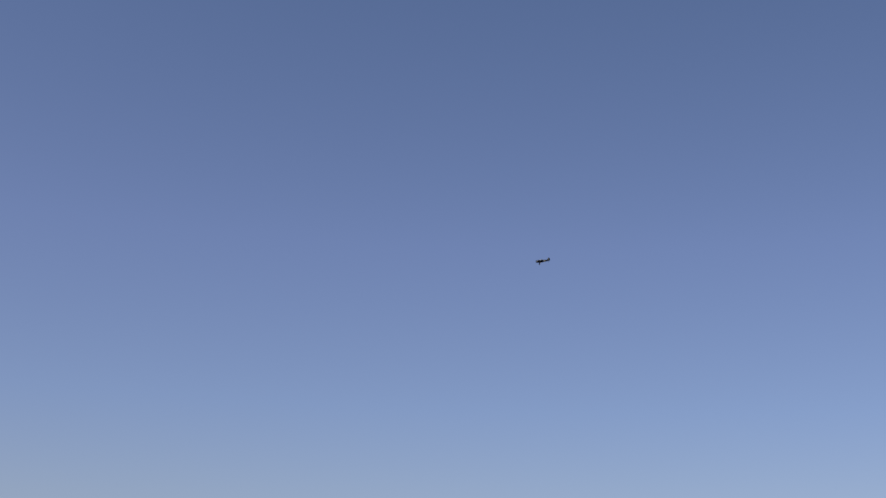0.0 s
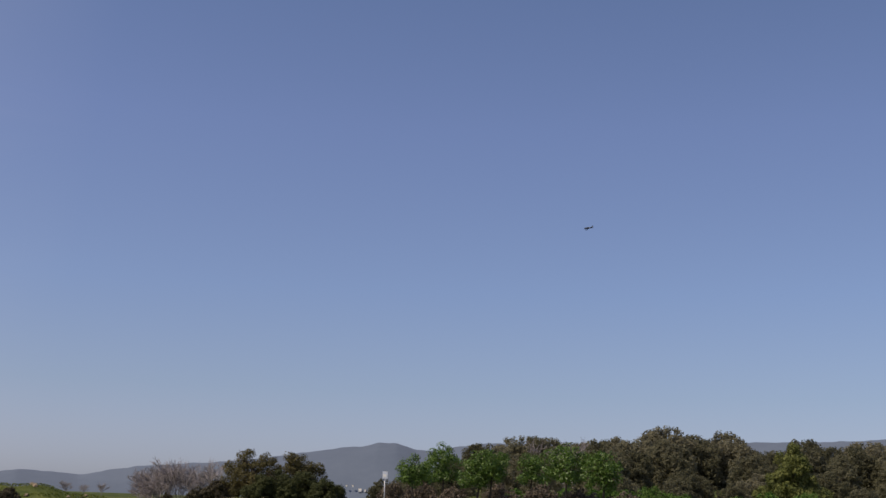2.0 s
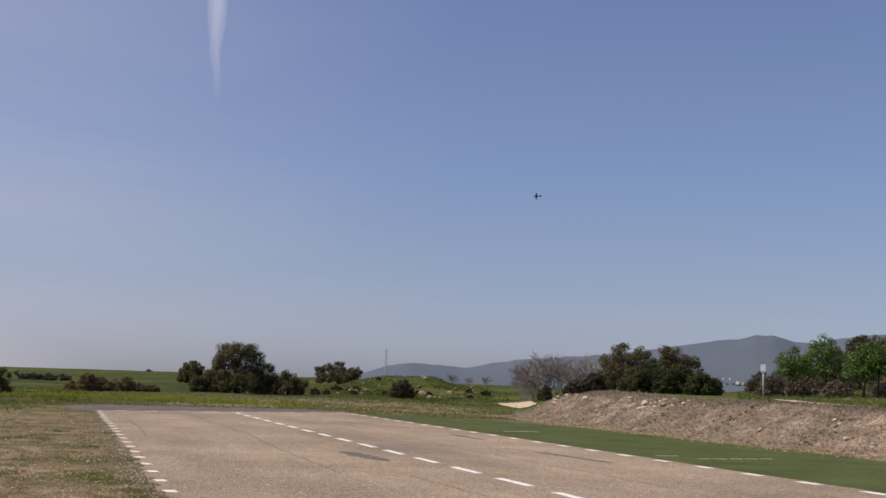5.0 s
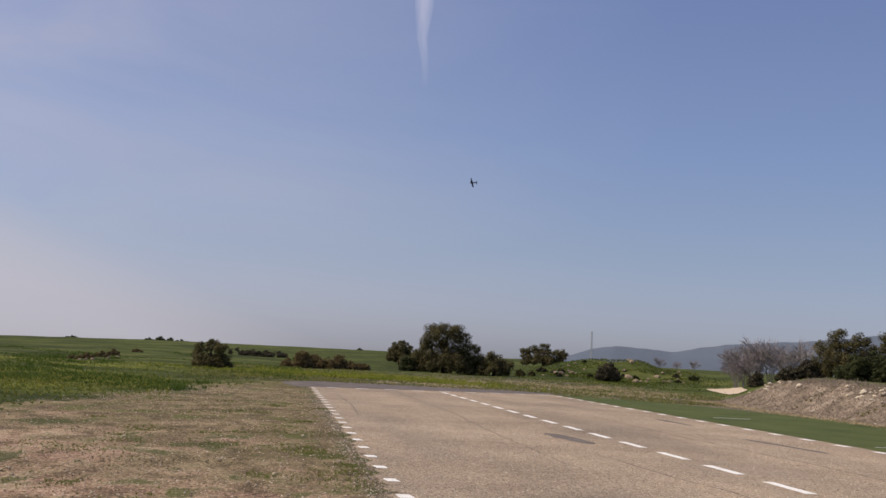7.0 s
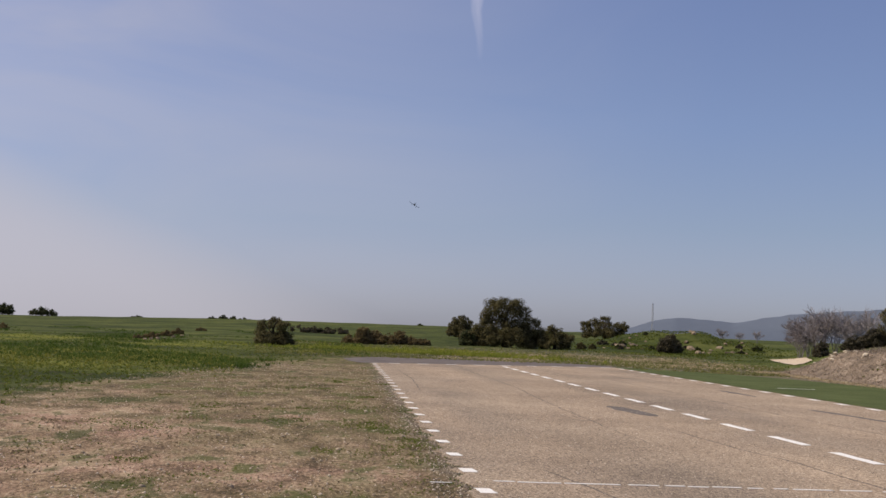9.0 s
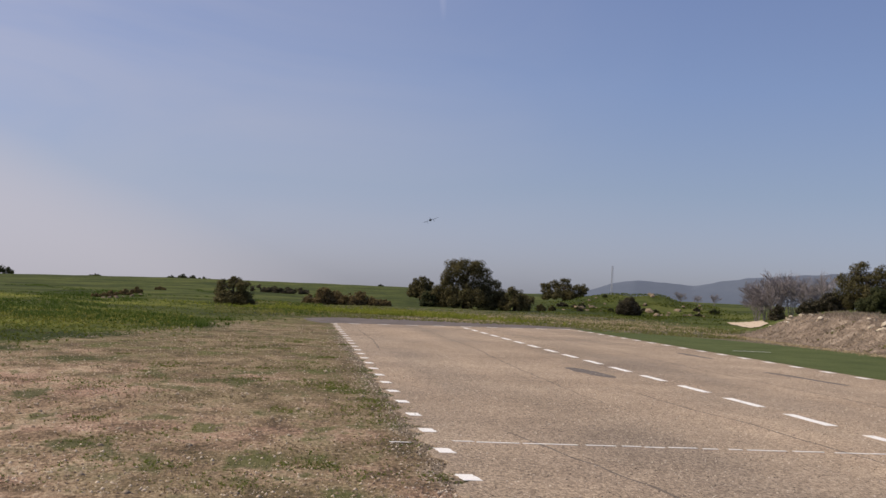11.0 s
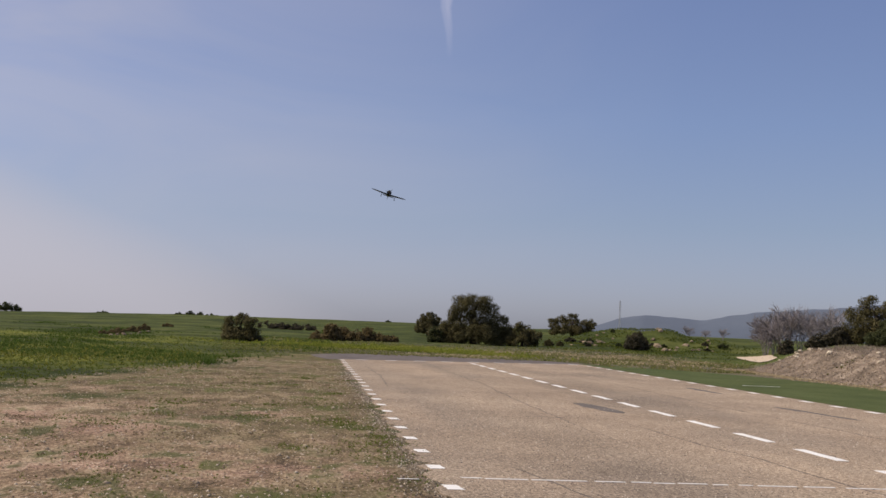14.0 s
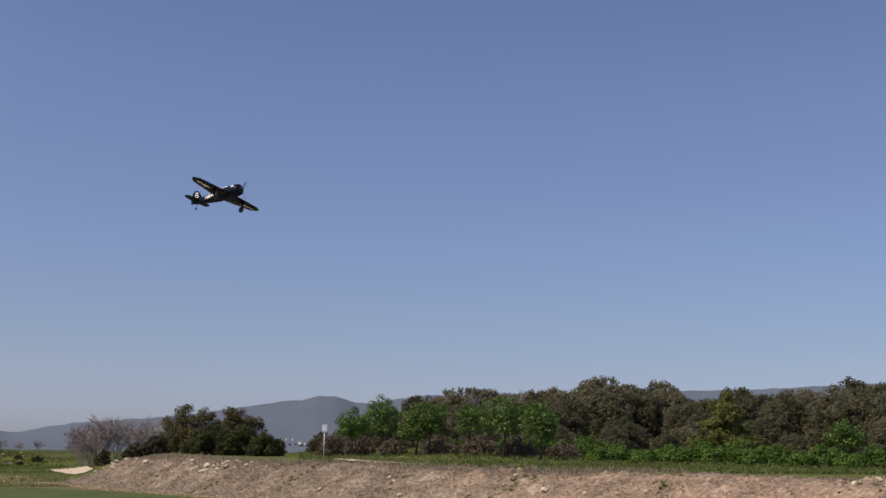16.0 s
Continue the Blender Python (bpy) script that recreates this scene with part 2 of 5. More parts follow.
def glass(name, tint):
    m = bpy.data.materials.new(name)
    m.use_nodes = True
    b = m.node_tree.nodes["Principled BSDF"]
    b.inputs["Base Color"].default_value = (*tint, 1)
    b.inputs["Roughness"].default_value = 0.05
    b.inputs["Transmission Weight"].default_value = 0.6
    return m


M_GLASS = glass("canopy_glass", (0.25, 0.3, 0.36))


# ---- mesh helpers ----
def mesh_of(name, verts, faces, mat, smooth=False):
    me = bpy.data.meshes.new(name)
    me.from_pydata([tuple(v) for v in verts], [], [tuple(f) for f in faces])
    if mat:
        me.materials.append(mat)
    if smooth:
        me.polygons.foreach_set("use_smooth", [True] * len(me.polygons))
    me.update()
    return me


def quick_mesh(name, verts, corners, mat, loops=None):
    """A mesh of faces with that many corners each, from an array of vertices; loose faces unless loops tell the corners."""
    verts = np.ascontiguousarray(verts, dtype=np.float32)
    n = len(verts)
    me = bpy.data.meshes.new(name)
    me.vertices.add(n)
    me.vertices.foreach_set("co", verts.ravel())
    loops = np.arange(n) if loops is None else loops
    me.loops.add(len(loops))
    me.loops.foreach_set("vertex_index", np.asarray(loops, dtype=np.int32))
    me.polygons.add(len(loops) // corners)
    me.polygons.foreach_set("loop_start", np.arange(0, len(loops), corners, dtype=np.int32))
    me.materials.append(mat)
    me.update(calc_edges=True)
    return me


def part(name, me, parent, label="", m=None):
    ob = new(name, me)
    ob.parent = parent
    if m is not None:
        ob.matrix_basis = m
    if label:
        tagged(ob, label)
    return ob


def tube(points, radii, sides=6):
    """Vertices and faces of a tapered tube along points."""
    vs, fs = [], []
    for i, p in enumerate(points):
        p = Vector(p)
        d = (Vector(points[min(i + 1, len(points) - 1)]) - Vector(points[max(i - 1, 0)])).normalized()
        a = d.orthogonal().normalized()
        b = d.cross(a)
        for k in range(sides):
            w = 2 * math.pi * k / sides
            vs.append(p + radii[i] * (math.cos(w) * a + math.sin(w) * b))
    for i in range(len(points) - 1):
        for k in range(sides):
            j = (k + 1) % sides
            fs.append((i * sides + k, i * sides + j, (i + 1) * sides + j, (i + 1) * sides + k))
    fs.append(tuple(range(sides))[::-1])
    fs.append(tuple((len(points) - 1) * sides + k for k in range(sides)))
    return vs, fs


def merge(*pieces):
    vs, fs = [], []
    for v, f in pieces:
        o = len(vs)
        vs += list(v)
        fs += [tuple(i + o for i in q) for q in f]
    return vs, fs


def box(x0, x1, y0, y1, z0, z1):
    v = [(x, y, z) for z in (z0, z1) for y in (y0, y1) for x in (x0, x1)]
    return v, [(0, 2, 3, 1), (4, 5, 7, 6), (0, 1, 5, 4), (2, 6, 7, 3), (0, 4, 6, 2), (1, 3, 7, 5)]


def smooth01(x, a, b):
    t = np.clip((x - a) / (b - a), 0, 1)
    return t * t * (3 - 2 * t)


WAVES = {}


def wobble(x, y, s, seed):
    """A cheap smooth noise, about -1 to 1, over the plan."""
    if seed not in WAVES:
        r = np.random.RandomState(seed)
        WAVES[seed] = [(r.uniform(0, 6.28), r.uniform(0.6, 1.9), r.uniform(0, 6.28)) for _ in range(6)]
    out = 0.0
    for a, f, p in WAVES[seed]:
        out = out + np.sin((x * math.cos(a) + y * math.sin(a)) * f * s + p)
    return out / 3.2


def height(x, y):
    """The ground's height over the plan: level airfield, a gentle crest behind it, a knoll, and a wooded rise to the right."""
    x, y = np.asarray(x, float), np.asarray(y, float)
    r = np.hypot(x, y)
    az = np.degrees(np.arctan2(-x, y))
    crest = np.interp(az, [-60, -22, -5, 6, 14, 40], [1.2, 1.5, 1.95, 1.75, 1.0, 0.6])
    left = crest * smooth01(r, 70, 235) - 0.03 * np.clip(r - 240, 0, 900)
    wood = smooth01(-az, 31, 39)
    rise = 1.22 + 0.024 * np.clip(r - 45, 0, 30) * (0.4 + 0.6 * wood) + wood * (0.03 * np.clip(r - 75, 0, 45) + 0.05 * np.clip(r - 120, 0, 130)) - 0.03 * np.clip(r - 260, 0, 900)
    side = smooth01(-az, 20.5, 26) * smooth01(x, 21.5, 25.5)
    side = side * smooth01(y, -80, -40) + 0
    z = left * (1 - side) + rise * side
    for a, d, hh, w in ((-15.15, 118, 0.95, 2.1), (-17.4, 116, 0.85, 1.9), (-16.4, 117, 0.80, 6.0), (-19.2, 114, 0.4, 3.0), (-13.6, 122, 0.4, 3.2)):
        cx, cy = -math.sin(radians(a)) * d, math.cos(radians(a)) * d
        z = z + hh * np.exp(-((x - cx) ** 2 + (y - cy) ** 2) / (2 * w * w))
    rough = smooth01(r, 55, 90) + smooth01(-x, 6, 12) + side
    return z + 0.06 * np.clip(rough, 0, 1) * wobble(x, y, 0.5, 3) + 0.09 * smooth01(r, 98, 104) * smooth01(-az, 11, 14) * (1 - smooth01(-az, 20, 22)) * (1 - smooth01(r, 124, 130)) * wobble(x, y, 1.15, 5) * 1.9


def at(az, d):
    """A place on the ground, by its bearing to the left of +y and its distance."""
    x, y = -math.sin(radians(az)) * d, math.cos(radians(az)) * d
    return x, y, float(height(x, y))


# ---- ground ----
def ground_material():
    m = bpy.data.materials.new("ground_cover")
    m.use_nodes = True
    n, l = m.node_tree.nodes, m.node_tree.links
    b = n["Principled BSDF"]
    b.inputs["Roughness"].default_value = 0.95
    b.inputs["Specular IOR Level"].default_value = 0.12
    geo = n.new("ShaderNodeNewGeometry")
    sep = n.new("ShaderNodeSeparateXYZ")
    l.new(geo.outputs["Position"], sep.inputs[0])

    def noise_node(scale, detail=6.0, rough=0.6):
        q = n.new("ShaderNodeTexNoise")
        q.inputs["Scale"].default_value, q.inputs["Detail"].default_value, q.inputs["Roughness"].default_value = scale, detail, rough
        l.new(geo.outputs["Position"], q.inputs["Vector"])
        return q.outputs[0]

    def calc(op, a, c=0.0, d=0.0):
        q = n.new("ShaderNodeMath")
        q.operation = op
        for i, v in enumerate((a, c, d)):
            if isinstance(v, (int, float)):
                q.inputs[i].default_value = v
            else:
                l.new(v, q.inputs[i])
        return q.outputs[0]

    def step(v, a, c):
        q = n.new("ShaderNodeMapRange")
        q.interpolation_type = "SMOOTHSTEP"
        l.new(v, q.inputs[0])
        q.inputs[1].default_value, q.inputs[2].default_value = a, c
        return q.outputs[0]

    def ramp(v, stops):
        q = n.new("ShaderNodeValToRGB")
        for i, (p, c) in enumerate(stops):
            e = q.color_ramp.elements[i] if i < 2 else q.color_ramp.elements.new(p)
            e.position, e.color = p, (*c, 1)
        l.new(v, q.inputs[0])
        return q.outputs[0]

    def mix(f, a, c):
        q = n.new("ShaderNodeMix")
        q.data_type = "RGBA"
        l.new(f, q.inputs[0])
        l.new(a, q.inputs[6])
        l.new(c, q.inputs[7])
        return q.outputs[2]

    flat = n.new("ShaderNodeMapping")
    flat.inputs["Scale"].default_value = (1.0, 0.42, 1.0)
    l.new(geo.outputs["Position"], flat.inputs[0])
    grit = n.new("ShaderNodeTexNoise")
    grit.inputs["Scale"].default_value, grit.inputs["Detail"].default_value, grit.inputs["Roughness"].default_value = 22.0, 5.0, 0.75
    l.new(flat.outputs[0], grit.inputs["Vector"])
    spots = n.new("ShaderNodeTexNoise")
    spots.inputs["Scale"].default_value, spots.inputs["Detail"].default_value, spots.inputs["Roughness"].default_value = 1.5, 7.0, 0.68
    l.new(flat.outputs[0], spots.inputs["Vector"])
    coarse, mid, fine = noise_node(0.14, 4), spots.outputs[0], grit.outputs[0]
    grass = ramp(calc("ADD", calc("ADD", calc("MULTIPLY", coarse, 0.35), calc("MULTIPLY", mid, 0.25)), calc("ADD", calc("MULTIPLY", fine, 0.15), calc("MULTIPLY", noise_node(0.035, 5, 0.6), 0.25))), [(0.42, (0.032, 0.044, 0.011)), (0.5, (0.060, 0.077, 0.018)), (0.58, (0.112, 0.124, 0.032))])
    both = calc("ADD", calc("MULTIPLY", mid, 0.5), calc("MULTIPLY", fine, 0.5))
    dry = ramp(both, [(0.41, (0.113, 0.081, 0.052)), (0.5, (0.340, 0.243, 0.158)), (0.57, (0.60, 0.48, 0.34))])
    red = ramp(both, [(0.41, (0.140, 0.090, 0.065)), (0.5, (0.415, 0.275, 0.197)), (0.57, (0.65, 0.495, 0.37))])
    dry = mix(step(noise_node(0.3, 3), 0.46, 0.60), dry, red)
    # thin grey-green moss and weeds, thickest towards the runway
    moss = ramp(both, [(0.41, (0.070, 0.062, 0.030)), (0.5, (0.180, 0.145, 0.078)), (0.58, (0.36, 0.29, 0.175))])
    mossy = step(calc("ADD", calc("MULTIPLY", noise_node(0.42, 5, 0.65), 2.0), calc("ADD", calc("MULTIPLY", step(sep.outputs[0], -4.5, 0.5), 0.38), calc("MULTIPLY", step(sep.outputs[1], 15.0, 28.0), 0.46))), 1.06, 1.50)
    dry = mix(calc("MULTIPLY", mossy, 0.8), dry, moss)
    # broken dark grit where the asphalt frays
    frayed = ramp(fine, [(0.38, (0.055, 0.047, 0.042)), (0.5, (0.17, 0.142, 0.120)), (0.62, (0.42, 0.36, 0.30))])
    dry = mix(calc("MULTIPLY", step(calc("ADD", sep.outputs[0], calc("MULTIPLY_ADD", mid, 1.6, -0.8)), 0.95, 1.5), 0.75), dry, frayed)
    # the trodden dry verge beside the runway
    edge = calc("MULTIPLY_ADD", calc("MAXIMUM", calc("SUBTRACT", sep.outputs[1], 27.0), 0.0), 0.2, -6.4)
    verge = calc("ADD", calc("SUBTRACT", sep.outputs[0], edge), calc("MULTIPLY_ADD", coarse, 6.0, -3.0))
    verge = calc("ADD", verge, calc("MULTIPLY_ADD", mid, 3.4, -1.7))
    near_left = calc("MULTIPLY", step(verge, -0.6, 0.9), calc("SUBTRACT", 1.0, step(sep.outputs[1], 44.0, 62.0)))
    behind = step(sep.outputs[0], 24.2, 25.6)
    near_left = calc("MULTIPLY", near_left, calc("SUBTRACT", 1.0, behind))
    lush = ramp(calc("ADD", calc("MULTIPLY", mid, 0.6), calc("MULTIPLY", fine, 0.4)), [(0.40, (0.058, 0.078, 0.017)), (0.5, (0.098, 0.122, 0.028)), (0.6, (0.165, 0.175, 0.058))])
    grass = mix(calc("MULTIPLY", behind, calc("SUBTRACT", 1.0, step(sep.outputs[1], 64.0, 80.0))), grass, lush)
    green_tufts = step(calc("ADD", calc("MULTIPLY", mid, 0.6), calc("MULTIPLY", noise_node(0.35, 5), 0.4)), 0.50, 0.58)
    near_left = calc("MULTIPLY", near_left, calc("SUBTRACT", 1.0, calc("MULTIPLY", green_tufts, 0.85)))
    # straw-coloured patches in the grass past the runway's end and by the berm
    straw = calc("MULTIPLY", step(sep.outputs[1], 48.0, 56.0), calc("SUBTRACT", 1.0, step(sep.outputs[1], 84.0, 100.0)))
    straw = calc("MULTIPLY", straw, step(mid, 0.40, 0.58))
    straw = calc("MULTIPLY", calc("MULTIPLY", straw, step(sep.outputs[0], -6.0, 5.0)), calc("SUBTRACT", 1.0, step(sep.outputs[0], 24.0, 27.0)))
    gold = ramp(fine, [(0.4, (0.095, 0.125, 0.02)), (0.6, (0.26, 0.25, 0.035))])
    west = calc("MULTIPLY", calc("MULTIPLY", step(sep.outputs[1], 30.0, 40.0), calc("SUBTRACT", 1.0, step(sep.outputs[1], 52.0, 66.0))), calc("SUBTRACT", 1.0, step(sep.outputs[0], -7.5, -4.0)))
    band = calc("MULTIPLY", calc("MULTIPLY", step(sep.outputs[1], 66.0, 71.0), calc("SUBTRACT", 1.0, step(sep.outputs[1], 82.0, 90.0))), calc("SUBTRACT", 1.0, step(sep.outputs[0], 9.0, 12.0)))
    bloom = calc("MULTIPLY", calc("MAXIMUM", west, band), step(calc("ADD", calc("MULTIPLY", coarse, 0.5), calc("MULTIPLY", mid, 0.5)), 0.42, 0.58))
    grass = mix(calc("MULTIPLY", bloom, 0.8), grass, gold)
    col = mix(calc("MULTIPLY", straw, 0.75), mix(near_left, grass, dry), dry)
    l.new(col, b.inputs["Base Color"])
    bp = n.new("ShaderNodeBump")
    bp.inputs["Strength"].default_value, bp.inputs["Distance"].default_value = 0.8, 0.05
    l.new(calc("ADD", fine, calc("MULTIPLY", mid, 2.0)), bp.inputs["Height"])
    l.new(bp.outputs[0], b.inputs["Normal"])
    return m


M_GROUND = ground_material()


def build_ground():
    rr = [0.0] + list(np.geomspace(3, 4600, 210))
    aa = list(np.arange(-180, -75, 7.5)) + list(np.arange(-75, 32, 0.5)) + list(np.arange(32, 180, 7.4))
    aa = [a for a in aa if a < 179]
    vs, fs = [(0, 0, 0)], []
    A, R = np.meshgrid(np.radians(aa), rr[1:])
    X, Y = -np.sin(A) * R, np.cos(A) * R
    Z = height(X, Y)
    vs += list(zip(X.ravel(), Y.ravel(), Z.ravel()))
    n = len(aa)
    for k in range(n):
        fs.append((0, 1 + (k + 1) % n, 1 + k))
    for i in range(len(rr) - 2):
        for k in range(n):
            j = (k + 1) % n
            a, b, c, d = 1 + i * n + k, 1 + i * n + j, 1 + (i + 1) * n + j, 1 + (i + 1) * n + k
            fs.append((a, b, c, d))
    ob = new("ground", mesh_of("ground", vs, fs, M_GROUND, True))
    tagged(ob, "grassy airfield ground with a trodden dry verge", "ground", kind="structure")


build_ground()

# ---- runway, its painted marks, turf strip ----
RX0, RXC, RX1, REND = 1.42, 7.31, 13.45, 53.0


def sheet(name, outline, z, thick, mat, label, category):
    """A thin slab of an outline (counter-clockwise) lying on the ground."""
    n = len(outline)
    vs = [(x, y, z - thick) for x, y in outline] + [(x, y, z) for x, y in outline]
    fs = [tuple(range(n, 2 * n)), tuple(range(n))[::-1]] + [(i, (i + 1) % n, n + (i + 1) % n, n + i) for i in range(n)]
    return tagged(new(name, mesh_of(name, vs, fs, mat)), label, category, kind="structure")


def ragged(x, y0, y1, step, amount, seed):
    r = random.Random(seed)
    k = int(abs(y1 - y0) / step)
    return [(x + r.uniform(-amount, amount), y0 + (y1 - y0) * i / k) for i in range(k + 1)]


runway = sheet("runway", ragged(RX1, -30, 56.2, 0.6, 0.04, 1) + ragged(RX0, 50.6, -30, 0.35, 0.11, 2), 0.012, 0.1, M_ASPHALT, "worn pale pinkish asphalt runway with white dashes", "runway")
far_apron = sheet("runway_apron", [(0.9, 50.4), (RX0, 50.62), (RX1, 56.22), (13.5, 57.6), (12.6, 60.6), (10.8, 61.9), (8.6, 61.4), (6.2, 62.3), (4.0, 60.9), (2.2, 60.2), (0.9, 58.0), (0.2, 56.2), (0.4, 53.0)], 0.008, 0.1, M_DARK, "strip of dark old asphalt past the runway end", "runway")
turf = sheet("turf_strip", ragged(20.25, -30, 40, 0.8, 0.12, 5) + [(19.9, 43), (18.8, 48.5), (16.8, 53), (13.55, 56.8)] + ragged(13.47, 56, -30, 1.2, 0.05, 6), 0.02, 0.1, M_TURF, "dark green mown turf strip beside the runway", "grass")


def mark(x, y, w, d, seed, parent=None, lean=0.0, z=0.016):
    """A worn painted mark, w across and d along the runway, with its centre at x, y."""
    r = random.Random(seed)
    k = 5
    left = [(-w / 2 + r.uniform(-0.012, 0.012), -d / 2 + d * i / k) for i in range(k + 1)]
    right = [(w / 2 + r.uniform(-0.012, 0.012), d / 2 - d * i / k) for i in range(k + 1)]
    pts = [(px + lean * py, py) for px, py in left + right][::-1]
    n = len(pts)
    vs = [(x + px, y + py, z - 0.003) for px, py in pts] + [(x + px, y + py, z) for px, py in pts]
    fs = [tuple(range(n, 2 * n)), tuple(range(n))[::-1]] + [(i, (i + 1) % n, n + (i + 1) % n, n + i) for i in range(n)]
    return part("paint_mark", mesh_of("paint_mark", vs, fs, M_PAINT), parent or runway)


for k in range(-8, 17):                                    # broken centre line
    y = 11.80 + 2.492 * k
    if y < REND - 1:
        mark(RXC, y - 0.73, 0.17, 1.47, 100 + k)
for k in range(-8, 24):                                    # left edge, short wide marks
    mark(1.525, 11.75 + 1.655 * k, 0.165, 0.33, 200 + k, lean=-0.12)
for k in range(-10, 21):                                   # right edge
    mark(13.22, 16.9 + 1.86 * k, 0.19, 0.62, 300 + k)
for k in range(9):                                         # far end
    mark(2.4 + 1.3 * k, 50.75 + 0.605 * k, 0.5, 0.2, 400 + k)
r = random.Random(8)
x = 1.7
while x < 13.0:                                            # thin broken line across
    w = r.uniform(0.12, 0.6)
    mark(x + w / 2, 12.5 + r.uniform(-0.02, 0.02), w, 0.05, 500 + int(x * 10))
    x += w + r.uniform(0.02, 0.13)
mark(1.12, 12.3, 0.22, 0.035, 77)
for k in range(5):
    mark(14.75 + 0.5 * k, 25.1 + 0.1 * k, 0.34, 0.05, 601 + 10 * k, turf, z=0.024)
mark(14.3, 26.1, 0.6, 0.05, 602, turf, z=0.024)
mark(15.4, 38.5, 1.3, 0.09, 603, turf, z=0.024)


def strip(name, points, width, mat, label, seed, parent=None):
    """A flat uneven strip lying on the runway along points."""
    r = random.Random(seed)
    line = []
    for (x0, y0), (x1, y1) in zip(points, points[1:]):
        k = max(2, int(math.hypot(x1 - x0, y1 - y0) / 0.35))
        line += [(x0 + (x1 - x0) * i / k + r.uniform(-0.03, 0.03), y0 + (y1 - y0) * i / k) for i in range(k)]
    line.append(points[-1])
    vs, fs = [], []
    for i, (x, y) in enumerate(line):
        t = i / (len(line) - 1)
        w = width * (0.45 + 0.55 * min(1, 5 * t, 5 * (1 - t))) * r.uniform(0.6, 1.2) / 2
        vs += [(x - w, y, 0.0135), (x + w, y, 0.0135)]
    for i in range(len(line) - 1):
        fs.append((2 * i, 2 * i + 1, 2 * i + 3, 2 * i + 2))
    return part(name, mesh_of(name, vs, fs, mat), parent or runway, label)


M_CRACK = material("crack_fill", [(0.10, 0.083, 0.066), (0.18, 0.148, 0.12)], scale=3, bump_scale=40, rough=0.95, fine=0.6)
M_PATCH = material("tar_patch", [(0.105, 0.090, 0.078), (0.165, 0.140, 0.120)], scale=1.5, bump_scale=40, rough=0.9, fine=0.6)
strip("crack", [(5.0, 50), (5.05, 33), (4.8, 27.2), (4.65, 19), (4.75, 16.8)], 0.035, M_CRACK, "dark seam in the asphalt", 1)
strip("crack", [(5.75, 21), (5.83, 18.8), (5.9, 17), (6.1, 15.2), (6.2, 11)], 0.035, M_CRACK, "dark seam in the asphalt", 2)
strip("crack", [(2.45, 13.6), (2.7, 12.1), (2.95, 10.7), (3.15, 9.4), (3.3, 7.5)], 0.04, M_CRACK, "dark seam in the asphalt", 3)
strip("crack", [(9.6, 48), (9.7, 36), (9.55, 27), (9.75, 20), (9.6, 13)], 0.045, M_CRACK, "dark seam in the asphalt", 4)
strip("crack", [(2.2, 44), (2.3, 36), (2.1, 30)], 0.035, M_CRACK, "dark seam in the asphalt", 5)
strip("tar_patch", [(6.1, 26), (6.25, 24.6), (6.35, 23.2)], 0.5, M_PATCH, "dark repair patch", 6)
strip("tar_patch", [(11.8, 35.6), (11.8, 32.4)], 0.35, M_PATCH, "dark repair patch", 8)
strip("tar_patch", [(11.2, 27.2), (11.35, 25.4), (11.5, 23.4)], 0.3, M_PATCH, "dark repair patch", 9)
strip("tar_patch", [(4.1, 21.6), (4.9, 21.4)], 0.5, M_CRACK, "dark repair patch", 10)

# ---- earth berm along the turf ----
def berm_height(x, y):
    """Height of the bank over its plan."""
    end = smooth01(59.5 - y, 0, 6) * smooth01(y, -12, -8)
    shift = 0.35 * wobble(y, 0 * y, 0.35, 11) + 0.9 * smooth01(y, 44, 58)
    u = x - shift
    up = smooth01(u, 20.35, 23.6)
    down = 1 - smooth01(u, 24.6, 27.2)
    top = 1.20 + 0.07 * wobble(y, x * 0.5, 0.55, 12) + 0.06 * smooth01(y, 40, 55)
    lump = 0.095 * wobble(x, y, 2.6, 13) + 0.065 * wobble(x, y, 6.5, 14) + 0.03 * wobble(x, y, 13.0, 15)
    return end * (up * down * top + lump * up) - 0.06


def berm_at(x, y):
    return max(float(berm_height(np.array(x), np.array(y))), float(height(x, y)))


def bare_soil(m):
    """Bare pinkish soil on the nearer stretch of the bank, thinning out along it in patches."""
    n, l = m.node_tree.nodes, m.node_tree.links
    b = n["Principled BSDF"]
    source = b.inputs["Base Color"].links[0].from_socket
    tex, sep, noi, add, rng, mul, mx = (n.new("ShaderNode" + k) for k in ("TexCoord", "SeparateXYZ", "TexNoise", "Math", "MapRange", "VectorMath", "Mix"))
    l.new(tex.outputs["Object"], sep.inputs[0])
    l.new(tex.outputs["Object"], noi.inputs["Vector"])
    noi.inputs["Scale"].default_value, noi.inputs["Detail"].default_value = 0.6, 5.0
    add.operation = "MULTIPLY_ADD"
    add.inputs[1].default_value = 24.0
    l.new(noi.outputs[0], add.inputs[0])
    l.new(sep.outputs[1], add.inputs[2])
    rng.interpolation_type = "SMOOTHSTEP"
    rng.inputs[1].default_value, rng.inputs[2].default_value, rng.inputs[3].default_value, rng.inputs[4].default_value = 30.0, 44.0, 1.0, 0.0
    l.new(add.outputs[0], rng.inputs[0])
    mul.operation = "MULTIPLY"
    mul.inputs[1].default_value = (1.25, 1.17, 1.13)
    l.new(source, mul.inputs[0])
    mx.data_type = "RGBA"
    l.new(rng.outputs[0], mx.inputs[0])
    l.new(source, mx.inputs[6])
    l.new(mul.outputs[0], mx.inputs[7])
    l.new(mx.outputs[2], b.inputs["Base Color"])


bare_soil(M_EARTH)


